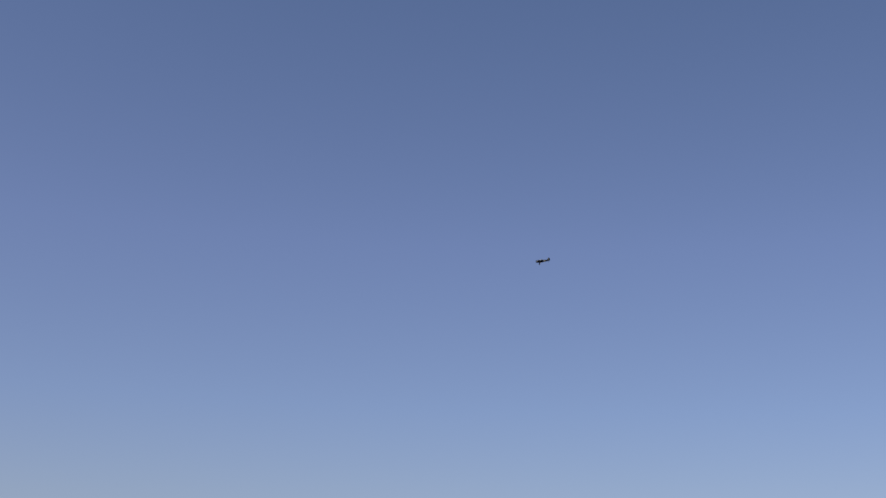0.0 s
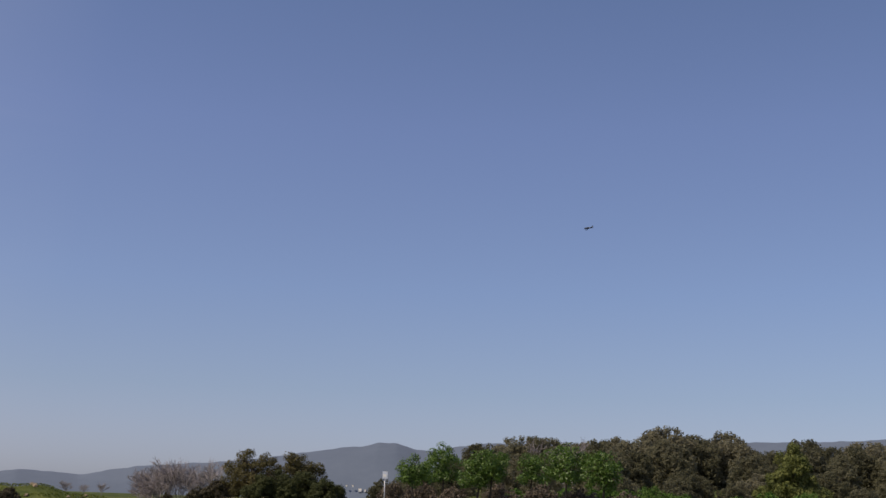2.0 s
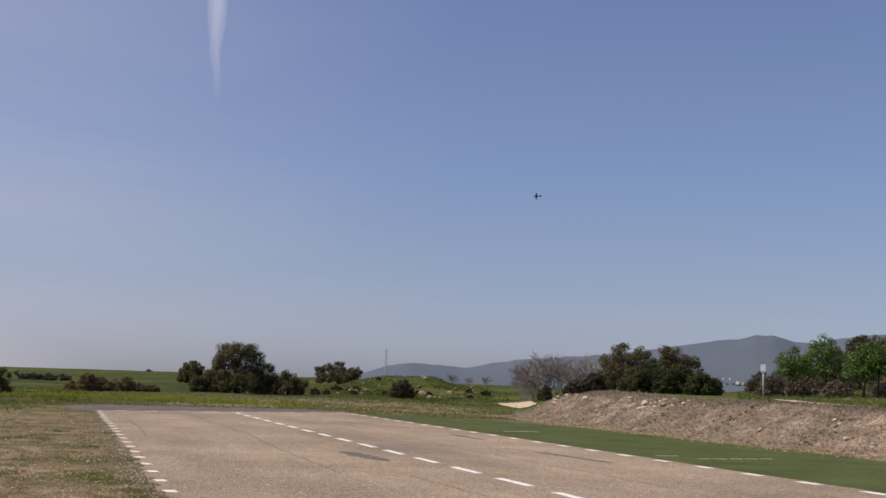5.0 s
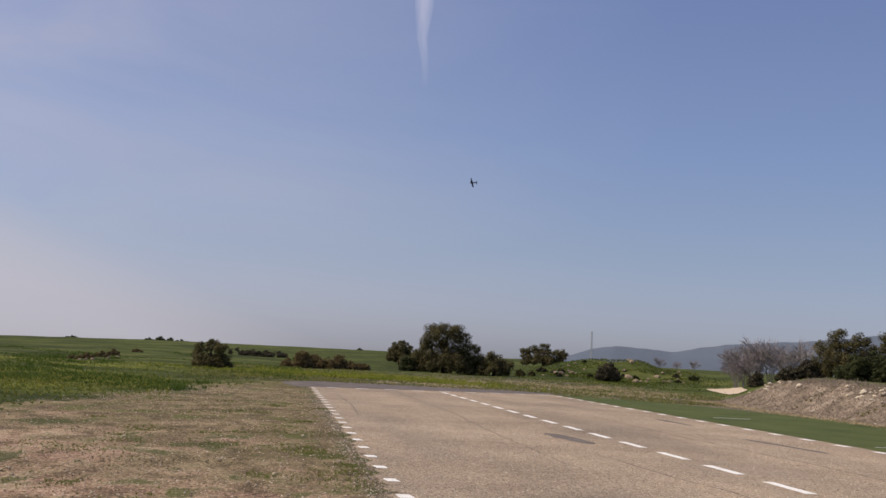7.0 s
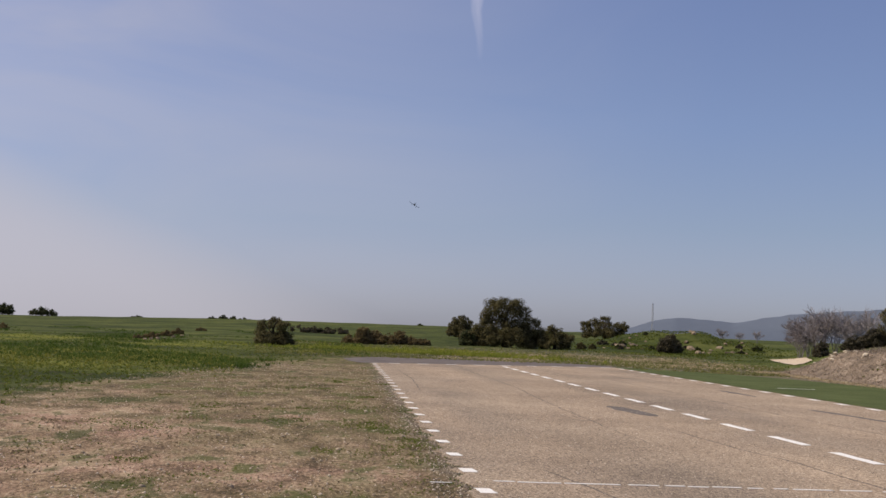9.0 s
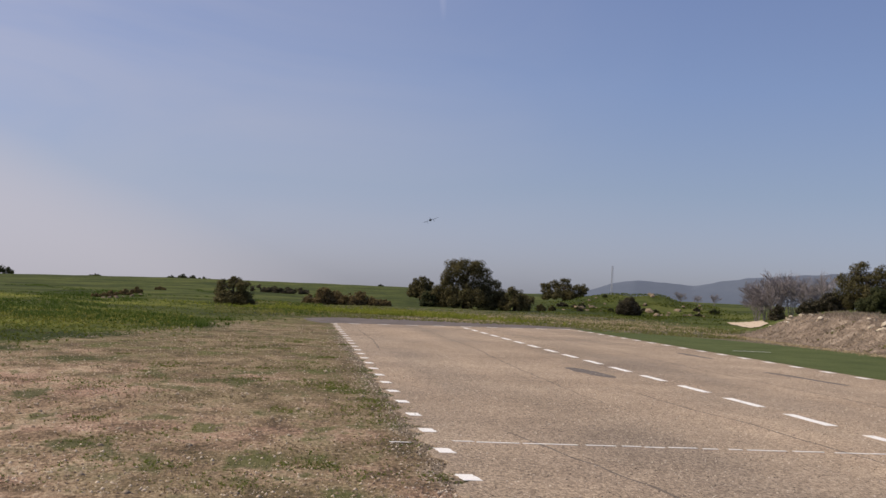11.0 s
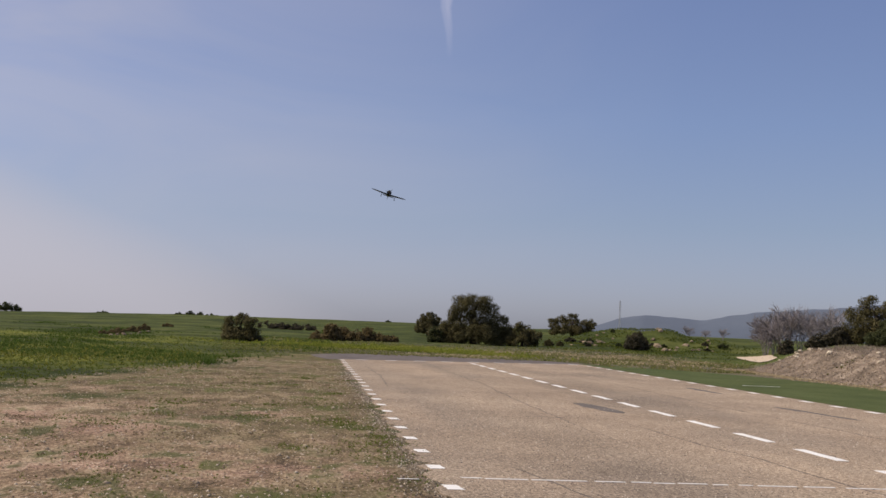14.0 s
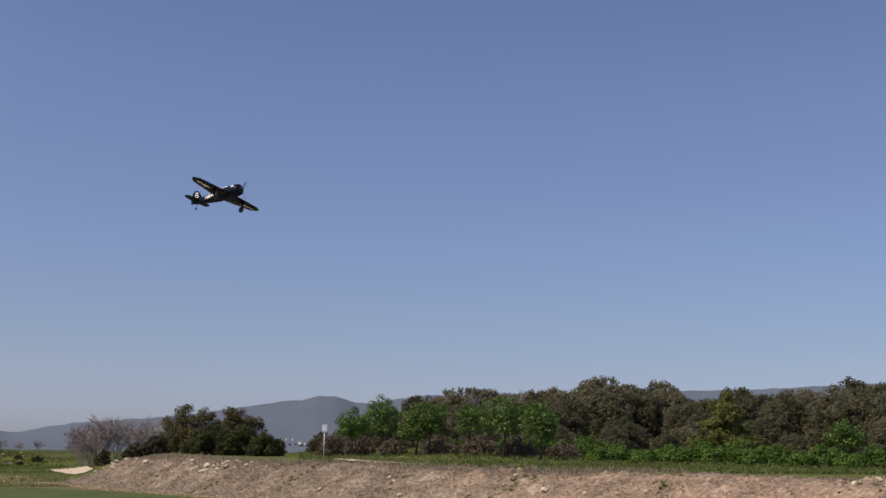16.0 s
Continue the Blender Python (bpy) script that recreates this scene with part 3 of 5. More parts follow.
def build_berm():
    xs, ys = np.arange(20.0, 28.21, 0.15), np.arange(-12, 61.1, 0.17)
    Y, X = np.meshgrid(ys, xs, indexing="ij")
    Z = berm_height(X, Y)
    n = len(xs)
    vs = list(zip(X.ravel(), Y.ravel(), Z.ravel()))
    fs = [(i * n + k, i * n + k + 1, (i + 1) * n + k + 1, (i + 1) * n + k) for i in range(len(ys) - 1) for k in range(n - 1)]
    tagged(new("earth_berm", mesh_of("earth_berm", vs, fs, M_EARTH, True)), "low bank of bulldozed brown earth and rubble", "bank", kind="structure")


build_berm()


def stone_mesh(name, seed, sub=1):
    r = random.Random(seed)
    bm = bmesh.new()
    bmesh.ops.create_icosphere(bm, subdivisions=sub, radius=1)
    for v in bm.verts:
        v.co *= r.uniform(0.72, 1.18)
        v.co.z *= 0.7
    me = bpy.data.meshes.new(name)
    bm.to_mesh(me)
    bm.free()
    me.materials.append(M_STONE)
    return me


M_ROCK = material("weathered_rock", [(0.075, 0.058, 0.040), (0.155, 0.118, 0.078), (0.29, 0.225, 0.15)], scale=2.5, bump_scale=14, rough=0.9, island=0.3, obj=0.5)
STONES = [stone_mesh("stone", 40 + i, 1) for i in range(5)]


def place_stone(x, y, z, s, seed, label, group):
    r = random.Random(seed)
    ob = new("rock", STONES[seed % 5])
    ob.matrix_basis = pose(x, y, z, r.uniform(-20, 20), r.uniform(-20, 20), r.uniform(0, 360)) @ Matrix.Diagonal((s * r.uniform(0.8, 1.3), s, s * r.uniform(0.7, 1.0), 1))
    return tagged(ob, label, "rock", group)


r = random.Random(21)
for k in range(110):                                        # larger stones on the bank
    if k < 36:
        y, x = r.gauss(53.5, 1.8), r.uniform(22.9, 24.6)
    elif k < 70:
        y, x = r.gauss(43.5, 0.9), r.uniform(22.6, 24.3)
    else:
        y, x = r.uniform(13, 50), r.uniform(20.9, 24.4)
    y = min(y, 57.0)
    s = 0.05 + (0.12 if k < 70 else 0.09) * r.random() ** 2
    place_stone(x, y, berm_at(x, y) + 0.3 * s, s, k, "pale angular limestone block on the earth bank", "stones on the bank")


def scatter_stones(name, count, spot, lo, hi, label, mat=M_STONE, seed=5):
    """Small stones too many to count, as one mesh."""
    r, q = random.Random(seed), np.random.RandomState(seed)
    base = np.array([(-1, 0, 0), (0, -1, 0), (1, 0, 0), (0, 1, 0), (0, 0, 0.8), (0, 0, -0.6)])
    tri = np.array([(0, 1, 4), (1, 2, 4), (2, 3, 4), (3, 0, 4), (1, 0, 5), (2, 1, 5), (3, 2, 5), (0, 3, 5)])
    at_ = np.array([spot(r) for _ in range(count)])
    size, turn = lo + (hi - lo) * q.rand(count) ** 2.5, q.rand(count) * 6.283
    p = base[None] * size[:, None, None] * q.uniform(0.6, 1.3, (count, 6, 3))
    c, w = np.cos(turn)[:, None], np.sin(turn)[:, None]
    v = np.stack([p[..., 0] * c - p[..., 1] * w, p[..., 0] * w + p[..., 1] * c, p[..., 2]], 2) + at_[:, None]
    loops = (tri[None] + 6 * np.arange(count)[:, None, None]).ravel()
    tagged(new(name, quick_mesh(name, v.reshape(-1, 3), 3, mat, loops)), label, "stones", kind="stuff")


def on_berm(r):
    y = r.uniform(5, 58)
    x = r.uniform(20.5, 25.0) + 0.9 * float(smooth01(y, 44, 58))
    return x, y, berm_at(x, y)


scatter_stones("rubble", 4200, on_berm, 0.01, 0.06, "small pale stones and rubble strewn over the bank")


def on_verge(r):
    y = 9 + 38 * r.random() ** 1.6
    x = r.uniform(-7.0 + max(0, y - 27) * 0.2, 1.45)
    return x, y, 0.0


def on_runway(r):
    y = 7.5 + 22 * r.random() ** 1.7
    return r.uniform(1.5, 13.2), y, 0.0135


M_CHIP = material("asphalt_chippings", [(0.11, 0.09, 0.075), (0.36, 0.29, 0.23), (0.78, 0.69, 0.58)], scale=3.0, bump=0.0, rough=0.9, island=0.9)
scatter_stones("loose_chippings", 14000, on_runway, 0.005, 0.012, "dark and pale stone chips in the asphalt surface", M_CHIP, 7)
M_GRAVEL = material("verge_gravel", [(0.21, 0.155, 0.110), (0.35, 0.262, 0.188), (0.64, 0.54, 0.43)], scale=3.0, bump=0.0, rough=0.9, island=0.8)
scatter_stones("gravel", 17000, on_verge, 0.005, 0.022, "pale and brown gravel strewn on the dry verge", M_GRAVEL, 6)
scatter_stones("verge_pebbles", 260, on_verge, 0.015, 0.05, "larger pale pebbles on the dry verge", seed=9)


def on_fray(r):
    y = 8 + 30 * r.random() ** 1.6
    return 1.28 + r.gauss(0, 0.16), y, 0.004


scatter_stones("frayed_grit", 2600, on_fray, 0.005, 0.016, "dark loose grit along the frayed runway edge", M_CHIP, 10)


def blades(name, count, spot, lo, hi, mat, label, seed, width=0.012, fan=6, bend=(0.9, 2.4)):
    """Tufts of grass, each a fan of bent blades."""
    r, q = random.Random(seed), np.random.RandomState(seed)
    foot = np.repeat(np.array([spot(r) for _ in range(count)]), fan, axis=0)
    n = len(foot)
    h = np.repeat(lo + (hi - lo) * q.rand(count) ** 1.5, fan)
    a, lean, w = q.rand(n) * 6.283, q.uniform(*bend, n), width * q.uniform(0.7, 1.4, n)
    hx, hy, z = foot[:, 0] + q.uniform(-1, 1, n) * h * 0.3, foot[:, 1] + q.uniform(-1, 1, n) * h * 0.3, foot[:, 2]
    hh = h * q.uniform(0.4, 0.85, n)
    dx, dy = np.cos(a), np.sin(a)
    rows = []
    for along, up, wide in ((0.0, -0.01 / np.maximum(hh, 0.004), 1.0), (0.4, 0.6, 0.7), (1.0, 1.0, 0.12)):
        for side in (-1, 1):
            rows.append(np.stack([hx + dx * hh * lean * along + side * dy * w * wide, hy + dy * hh * lean * along - side * dx * w * wide, z + hh * up], 1))
    loops = (np.array([0, 1, 3, 2, 2, 3, 5, 4])[None] + 6 * np.arange(n)[:, None]).ravel()
    tagged(new(name, quick_mesh(name, np.stack(rows, 1).reshape(-1, 3), 4, mat, loops)), label, "grass", kind="stuff")


def verge_tuft(r):
    while True:
        y = 9 + 45 * r.random() ** 1.3
        x = r.uniform(-9, 1.35)
        if wobble(x, y, 1.5, 31) + 0.7 * wobble(x, y, 4.0, 32) > 0.3 + r.uniform(-0.5, 0.3):
            return x, y, float(height(x, y))


def field_tuft(r):
    while True:
        a, d = r.uniform(-23, 19), 18 + 75 * r.random() ** 1.2
        x, y, z = at(a, d)
        if x < -6.3 + max(0, y - 27) * 0.2 + r.uniform(-1.6, 0.8) or (y > 59 + r.expovariate(0.25) and r.random() < 0.5):
            return x, y, z


def bank_tuft(r):
    x, y, z = on_berm(r)
    while y < 30 and r.random() > y / 32:
        x, y, z = on_berm(r)
    return x, y, z


def behind_tuft(r):
    a, d = r.uniform(-62, -32), r.uniform(36, 90)
    x, y, z = at(a, d)
    while x < 26.5:
        a, d = r.uniform(-62, -32), r.uniform(40, 90)
        x, y, z = at(a, d)
    return x, y, z


def in_clumps(seed, count, place, spread, reach=1.6):
    """A picker of spots that crowd round so many centres, none past x = reach."""
    r0 = random.Random(seed)
    centres = [(*place(r0)[:2], r0.uniform(*spread)) for _ in range(count)]

    def pick(r):
        x, y, q = r.choice(centres)
        x, y = x + r.gauss(0, q), y + r.gauss(0, q * 1.3)
        x = min(x, reach)
        return x, y, float(height(x, y))
    return pick


def near_runway(r):
    y = 9.5 + 26 * r.random() ** 1.4
    return 1.3 - 5.5 * r.random() ** 1.6, y, 0.0


def lush_spot(r):
    while True:
        a, d = r.uniform(-2, 19), 26 + 100 * r.random() ** 1.7
        x, y, z = at(a, d)
        if x < -6.6 + max(0, y - 27) * 0.2 + r.gauss(0, 0.9) and wobble(x, y * 0.6, 0.45, 51) > 0.1:
            return x, y, z


def rough_spot(r):
    while True:
        a, d = r.uniform(-21.5, 4), 55 + 40 * r.random() ** 1.3
        x, y, z = at(a, d)
        if (y > 59.5 or x > 14.0) and x < 26 and wobble(x, y, 0.6, 52) > r.uniform(-1.2, 0.4):
            return x, y, z


def knoll_spot(r):
    return at(r.gauss(-16.3, 2.6), r.gauss(110, 7))


def straw_spot(r):
    while True:
        x, y, z = at(r.uniform(-23, -5), r.uniform(61, 84))
        if y > 61 and x < 24:
            return x, y, z


M_WILT = material("wilted_weeds", [(0.13, 0.10, 0.066), (0.22, 0.172, 0.112), (0.33, 0.265, 0.18)], scale=0.5, bump=0.0, rough=0.9, island=0.4, sheer=0.35, sheen=0.12)
M_DEEP = material("deep_green_blades", [(0.045, 0.080, 0.014), (0.078, 0.125, 0.024), (0.13, 0.175, 0.042)], scale=0.4, bump=0.0, rough=0.8, island=0.3, sheer=0.45, sheen=0.12)
blades("verge_grass", 2600, verge_tuft, 0.008, 0.034, M_TUFT, "short green grass tufts in the dry verge", 41, 0.004, 7)
blades("verge_weeds", 4200, in_clumps(61, 70, near_runway, (0.08, 0.40)), 0.010, 0.045, M_TUFT, "clumps of low green weeds in the verge", 50, 0.004, 6)
blades("wilted_weeds", 3200, in_clumps(62, 170, verge_tuft, (0.08, 0.45)), 0.010, 0.040, M_WILT, "brown wilted weeds on the verge", 53, 0.004, 7)
blades("verge_straw", 5500, on_verge, 0.006, 0.02, M_DRY, "short dry straw-coloured grass on the verge", 42, 0.005, 5)
blades("field_grass", 10000, field_tuft, 0.03, 0.11, M_FIELD, "green spring grass of the field", 43, 0.014, 5)
blades("lush_grass", 6500, in_clumps(63, 300, lush_spot, (0.2, 0.9)), 0.08, 0.24, M_DEEP, "taller dark green grass in patches of the field", 54, 0.014, 5, (0.4, 1.2))
blades("rough_grass", 7000, rough_spot, 0.05, 0.18, M_GRASS, "rough yellowish grass past the runway end", 55, 0.016, 5, (0.5, 1.5))
blades("straw_grass", 5000, in_clumps(65, 60, straw_spot, (0.4, 1.5), 99.0), 0.04, 0.14, M_DRY, "patches of pale dry grass past the runway end", 58, 0.012, 5, (0.5, 1.6))
blades("knoll_grass", 5000, knoll_spot, 0.05, 0.20, M_FIELD, "dark green grass on the knoll", 56, 0.03, 5, (0.5, 1.5))
blades("bank_straw", 11000, bank_tuft, 0.03, 0.14, M_WEED, "dry weeds on the earth bank", 44, 0.008, 5)
blades("toe_straw", 2600, lambda r: (lambda y: (20.25 + 0.35 * r.gauss(0, 1) + 0.9 * float(smooth01(y, 44, 58)), y, 0.02))(r.uniform(8, 58)), 0.03, 0.10, M_DRY, "pale straw along the foot of the bank", 48, 0.008, 6)
def crest_tuft(r):
    y = r.uniform(22, 58)
    x = r.uniform(23.6, 26.8) + 0.9 * float(smooth01(y, 44, 58))
    return x, y, berm_at(x, y)


blades("crest_weeds", 2200, crest_tuft, 0.06, 0.26, M_WEED, "tall dry weeds along the crest of the bank", 49, 0.009, 6, (0.4, 1.2))
def bank_green(r):
    y = 14 + 5.5 * int(7 * r.random()) + r.gauss(0, 0.25)
    x = 21.2 + (7 * y) % 2.4 + r.gauss(0, 0.12)
    return x, y, berm_at(x, y)


blades("bank_weeds", 130, bank_green, 0.05, 0.14, M_GRASS, "green weeds on the earth bank", 45, 0.02, 10)
blades("meadow_grass", 10000, behind_tuft, 0.08, 0.28, M_MEADOW, "tall green grass behind the earth bank", 46, 0.022, 5)


def yellow_spot(r):
    a = r.uniform(-7.5, 2) if r.random() < 0.4 else 18 - 13 * r.random() ** 1.3
    d = r.gauss(77, 5) if a < 2 else r.gauss(47, 5)
    if a < 2:
        d = 66 + (2 - a) * 2.2 + r.gauss(0, 3.0)
    return at(a, max(30, d))


blades("mustard_flowers", 3600, yellow_spot, 0.05, 0.16, M_YELLOW, "yellow flowering mustard in the field", 47, 0.012, 5)


M_SPRING = material("spring_grass_blades", [(0.15, 0.19, 0.030), (0.23, 0.265, 0.042), (0.34, 0.345, 0.062)], scale=0.4, bump=0.0, rough=0.8, island=0.3, sheer=0.45, sheen=0.12)


def foot_spot(r):
    a = r.gauss(-4.0, 3.2)
    return at(a, 70 + 0.7 * (a + 4) + abs(r.gauss(0, 5)))


blades("spring_grass", 5000, foot_spot, 0.10, 0.30, M_SPRING, "tall yellow-green spring grass past the runway end", 57, 0.018, 5, (0.3, 1.0))


# ---- trees ----
def leaf_cloud(blobs, size, cover, seed, corners=4):
    """Leaves as small bent cards over and in a set of clumps, rows of (x, y, z, radius)."""
    r = np.random.RandomState(seed)
    blobs = np.asarray(blobs, float)
    size = size * 1.3
    count = np.maximum(10, (0.8 * cover * 11.4 * blobs[:, 3] ** 2 / (size * size)).astype(int))
    own = np.repeat(np.arange(len(blobs)), count)
    k = len(own)
    d = r.normal(size=(k, 3))
    d /= np.linalg.norm(d, axis=1)[:, None]
    rad = blobs[own, 3] * (1 - 0.45 * r.rand(k) ** 1.6) * (1 + 0.10 * r.normal(size=k))
    p = blobs[own, :3] + d * rad[:, None] * (1, 1, 0.85)
    p[:, 2] = np.maximum(p[:, 2], 0.02)
    nrm = d + (0, 0, 0.25) + 0.38 * r.normal(size=(k, 3))
    nrm /= np.linalg.norm(nrm, axis=1)[:, None]
    t = np.cross(nrm, r.normal(size=(k, 3)))
    t /= np.linalg.norm(t, axis=1)[:, None]
    b = np.cross(nrm, t)
    s = size * (0.6 + 0.8 * r.rand(k))[:, None]
    if corners == 3:
        return np.stack([p - t * s * 1.1, p + t * s * 0.6 - b * s * 0.8, p + t * s * 0.6 + b * s * 0.8], 1).reshape(-1, 3)
    return np.stack([p - t * s, p - b * s * 0.55 + nrm * s * 0.15, p + t * s, p + b * s * 0.55 + nrm * s * 0.15], 1).reshape(-1, 3)


def grown_lobes(w, d, h, skirt, seed, count):
    """Lobes (x, y, z, radius) that fill an uneven dome of that width, depth and height."""
    r = random.Random(seed)
    tall = h - skirt
    q = min(w, 1.25 * tall)
    out = [(r.uniform(-0.08, 0.08) * w, 0.0, h - 0.27 * q, 0.27 * q)]
    for k in range(count):
        a = 6.283 * (k + r.uniform(-0.3, 0.3)) / count
        lr = q * r.uniform(0.17, 0.26)
        reach = r.uniform(0.72, 1.0)
        x, y = math.cos(a) * (0.5 * w - lr) * reach, math.sin(a) * (0.5 * d - min(lr, 0.45 * d)) * reach
        dome = skirt + tall * math.sqrt(max(0.05, 1 - 0.8 * (2 * x / w) ** 2 - 0.5 * (2 * y / d) ** 2)) * r.uniform(0.72, 0.98)
        top = max(skirt + 0.8 * lr, dome - lr)
        out.append((x, y, top, lr))
        if top - skirt > 1.6 * lr:
            out.append((x * 1.02, y * 1.02, skirt + 0.75 * lr + r.random() * 0.3 * lr, lr * r.uniform(0.85, 1.1)))
    if skirt < 0.15 * h:
        for k in range(count + 2):
            a, lr = 6.283 * (k + r.random()) / (count + 2), min(0.34 * h, 0.24 * w) * r.uniform(0.8, 1.1)
            out.append((math.cos(a) * (0.5 * w - lr * 0.9), math.sin(a) * (0.5 * d - min(lr, 0.4 * d)), skirt + 0.6 * lr, lr))
    return out


def crown_clumps(lobes, clump, skirt, seed):
    """Leaf clumps over the outsides of the lobes, with a few inside to close them."""
    r = random.Random(seed)
    out = []
    for i, (x, y, z, lr) in enumerate(lobes):
        for _ in range(max(7, int(2.6 * (lr / clump) ** 2))):
            v = Vector((r.gauss(0, 1), r.gauss(0, 1), r.gauss(0.15, 1))).normalized() * lr * r.uniform(0.7, 0.98)
            c = clump * r.uniform(0.55, 1.3)
            p = (x + v.x, y + v.y, max(skirt + 0.5 * c, z + v.z * 0.92))
            if any(j != i and (p[0] - a) ** 2 + (p[1] - b) ** 2 + (p[2] - e) ** 2 < (0.62 * q) ** 2 for j, (a, b, e, q) in enumerate(lobes)):
                continue
            out.append((*p, c))
        out.append((x, y, z, lr * 0.62))
    return out


def limbs(h, r0, spread, seed, count=6, lean=0.0, fork=0.4):
    """A tapered trunk with limbs, as one mesh's vertices and faces."""
    r = random.Random(seed)
    trunk = [(lean * h * t + r.uniform(-0.03, 0.03) * h * t, r.uniform(-0.03, 0.03) * h * t, h * t - 0.1 * (t == 0)) for t in (0, 0.2, 0.4, 0.6, 0.8)]
    pieces = [tube(trunk, [r0 * 1.35, r0, r0 * 0.8, r0 * 0.6, r0 * 0.3], 7)]
    for k in range(count):
        a, t0 = 6.28 * k / count + r.uniform(-0.4, 0.4), r.uniform(fork, 0.75)
        base = Vector((lean * h * t0, 0, h * t0))
        tip = base + Vector((math.cos(a) * spread * r.uniform(0.5, 1), math.sin(a) * spread * r.uniform(0.5, 1), h * r.uniform(0.15, 0.38)))
        mid = base.lerp(tip, 0.5) + Vector((r.uniform(-0.1, 0.1), r.uniform(-0.1, 0.1), 0.08)) * h * 0.5
        pieces.append(tube([base, mid, tip], [r0 * 0.5, r0 * 0.32, r0 * 0.1], 5))
    return merge(*pieces)


def tree(kind, w, d, h, skirt, leaf_mat, seed, size=0.05, trunk=0.16, lean=0.0, limb=6, lobes=7, shape=(), clump=0.0, cover=0.5, corners=4):
    """A tree with its base at the origin: trunk with limbs, and a crown of many leaves from skirt to h. shape: its lobes, where it has a form of its own."""
    ob = new(kind)
    v, f = limbs(h * 0.85, trunk, w * 0.30, seed, limb, lean, max(0.15, skirt / h))
    part("trunk", mesh_of("trunk", v, f, M_BARK, True), ob)
    r = random.Random(seed + 7)
    forms = [(x, r.uniform(-0.28, 0.28) * d, z, q) for x, z, q in shape] or grown_lobes(w, d, h, skirt, seed + 1, lobes)
    if shape and skirt < 0.15 * h:
        low = min(0.19 * h, 0.17 * w)
        forms += [(math.cos(0.7 * k) * (0.46 * w - low), math.sin(0.7 * k) * 0.36 * d, skirt + low * r.uniform(0.7, 1.2), low * r.uniform(0.9, 1.15)) for k in range(9)]
    clumps = crown_clumps(forms, clump or 0.085 * (w + h) / 2, skirt, seed + 2)
    part("crown", quick_mesh("crown", leaf_cloud(clumps, size, cover, seed + 3, corners), corners, leaf_mat), ob)
    return ob


def bare_tree(h, w, seed, r0=0.04, depth=7):
    """A leafless tree: several stems that fork into a haze of fine twigs."""
    ob = new("bare_tree")
    r = random.Random(seed)
    pieces = []

    def grow(p, d, length, rad, level):
        q = p + d * length
        bow = p.lerp(q, 0.5) + Vector((r.uniform(-1, 1), r.uniform(-1, 1), 0)) * length * 0.07
        pieces.append(tube([p, bow, q] if level < 5 else [p, q], [rad, rad * 0.85, rad * 0.65] if level < 5 else [rad, rad * 0.6], 5 if level < 3 else 3))
        if level == depth:
            return
        for _ in range(4 if level == depth - 1 else 3):
            turn = Vector((r.gauss(0, 0.5), r.gauss(0, 0.5), r.uniform(-0.2, 0.3)))
            grow(p.lerp(q, r.uniform(0.3, 1.0)), (d + turn).normalized(), length * r.uniform(0.62, 0.84), max(0.0095, rad * 0.62), level + 1)

    for k in range(4):
        a = 6.283 * k / 4 + r.uniform(-0.5, 0.5)
        grow(Vector((math.cos(a) * 0.1, math.sin(a) * 0.1, -0.1)), Vector((math.cos(a) * 0.34 * w / h, math.sin(a) * 0.34 * w / h, 1)).normalized(), h * r.uniform(0.26, 0.34), r0, 1)
    v, f = merge(*pieces)
    part("trunk", mesh_of("trunk", v, f, M_TWIG), ob)
    return ob


def stand(ob, az, dist, label, category="tree", group="", turn=0.0, sink=0.0, scale=1.0):
    x, y, z = at(az, dist)
    ob.matrix_basis = pose(x, y, z - sink, 0, 0, turn)
    if scale != 1.0:
        ob.scale = (scale,) * 3
    return tagged(ob, label, category, group)


# trees past the runway's end
D = 101.0
BIG = [(0.1, 3.05, 1.15), (-1.05, 3.35, 0.55), (-1.9, 2.45, 0.62), (0.95, 3.15, 0.6), (-1.3, 1.75, 0.95), (0.0, 1.6, 1.35), (1.35, 1.9, 1.05), (2.3, 1.5, 0.95), (-2.45, 1.15, 0.72), (-1.4, 0.7, 0.75), (1.0, 0.8, 0.95), (2.1, 0.75, 0.8), (2.9, 1.15, 0.55), (-0.2, 0.75, 0.8), (-2.2, 0.6, 0.7), (-2.9, 0.8, 0.5), (1.7, 2.5, 0.7), (-0.6, 2.7, 0.8), (3.1, 0.55, 0.6), (0.5, 2.4, 1.0)]
stand(tree("oak_tree", 6.5, 4.6, 4.3, 0.1, M_OAK, 11, 0.045, 0.24, shape=BIG, clump=0.4, cover=0.42), -8.05, D, "large dark round holm oak at the field edge", scale=1.06)
stand(tree("oak_tree", 3.4, 2.6, 2.2, 0.1, M_OAK, 12, 0.045, 0.12, shape=[(-1.35, 1.35, 0.5), (-0.85, 0.7, 0.6), (0.15, 1.15, 0.8), (0.9, 0.95, 0.7), (0.4, 0.5, 0.55), (1.4, 0.75, 0.45), (-0.3, 1.5, 0.45)], clump=0.28), -10.45, D - 1, "low dark oak bush beside the large oak")
for a, d, w, h in ((-11.75, 103, 0.9, 0.62), (-12.3, 104, 0.7, 0.5)):
    stand(tree("bush", w, w * 0.8, h, 0.0, M_OAK, int(50 - 10 * a), 0.04, 0.04, lobes=4, limb=3), a, d, "small dark bush below the knoll", "bush", "bushes below the knoll")
stand(tree("oak_tree", 2.8, 2.4, 2.55, 0.3, M_OAK, 14, 0.05, 0.14, lobes=7), -5.85, 124, "small round oak on the field crest")
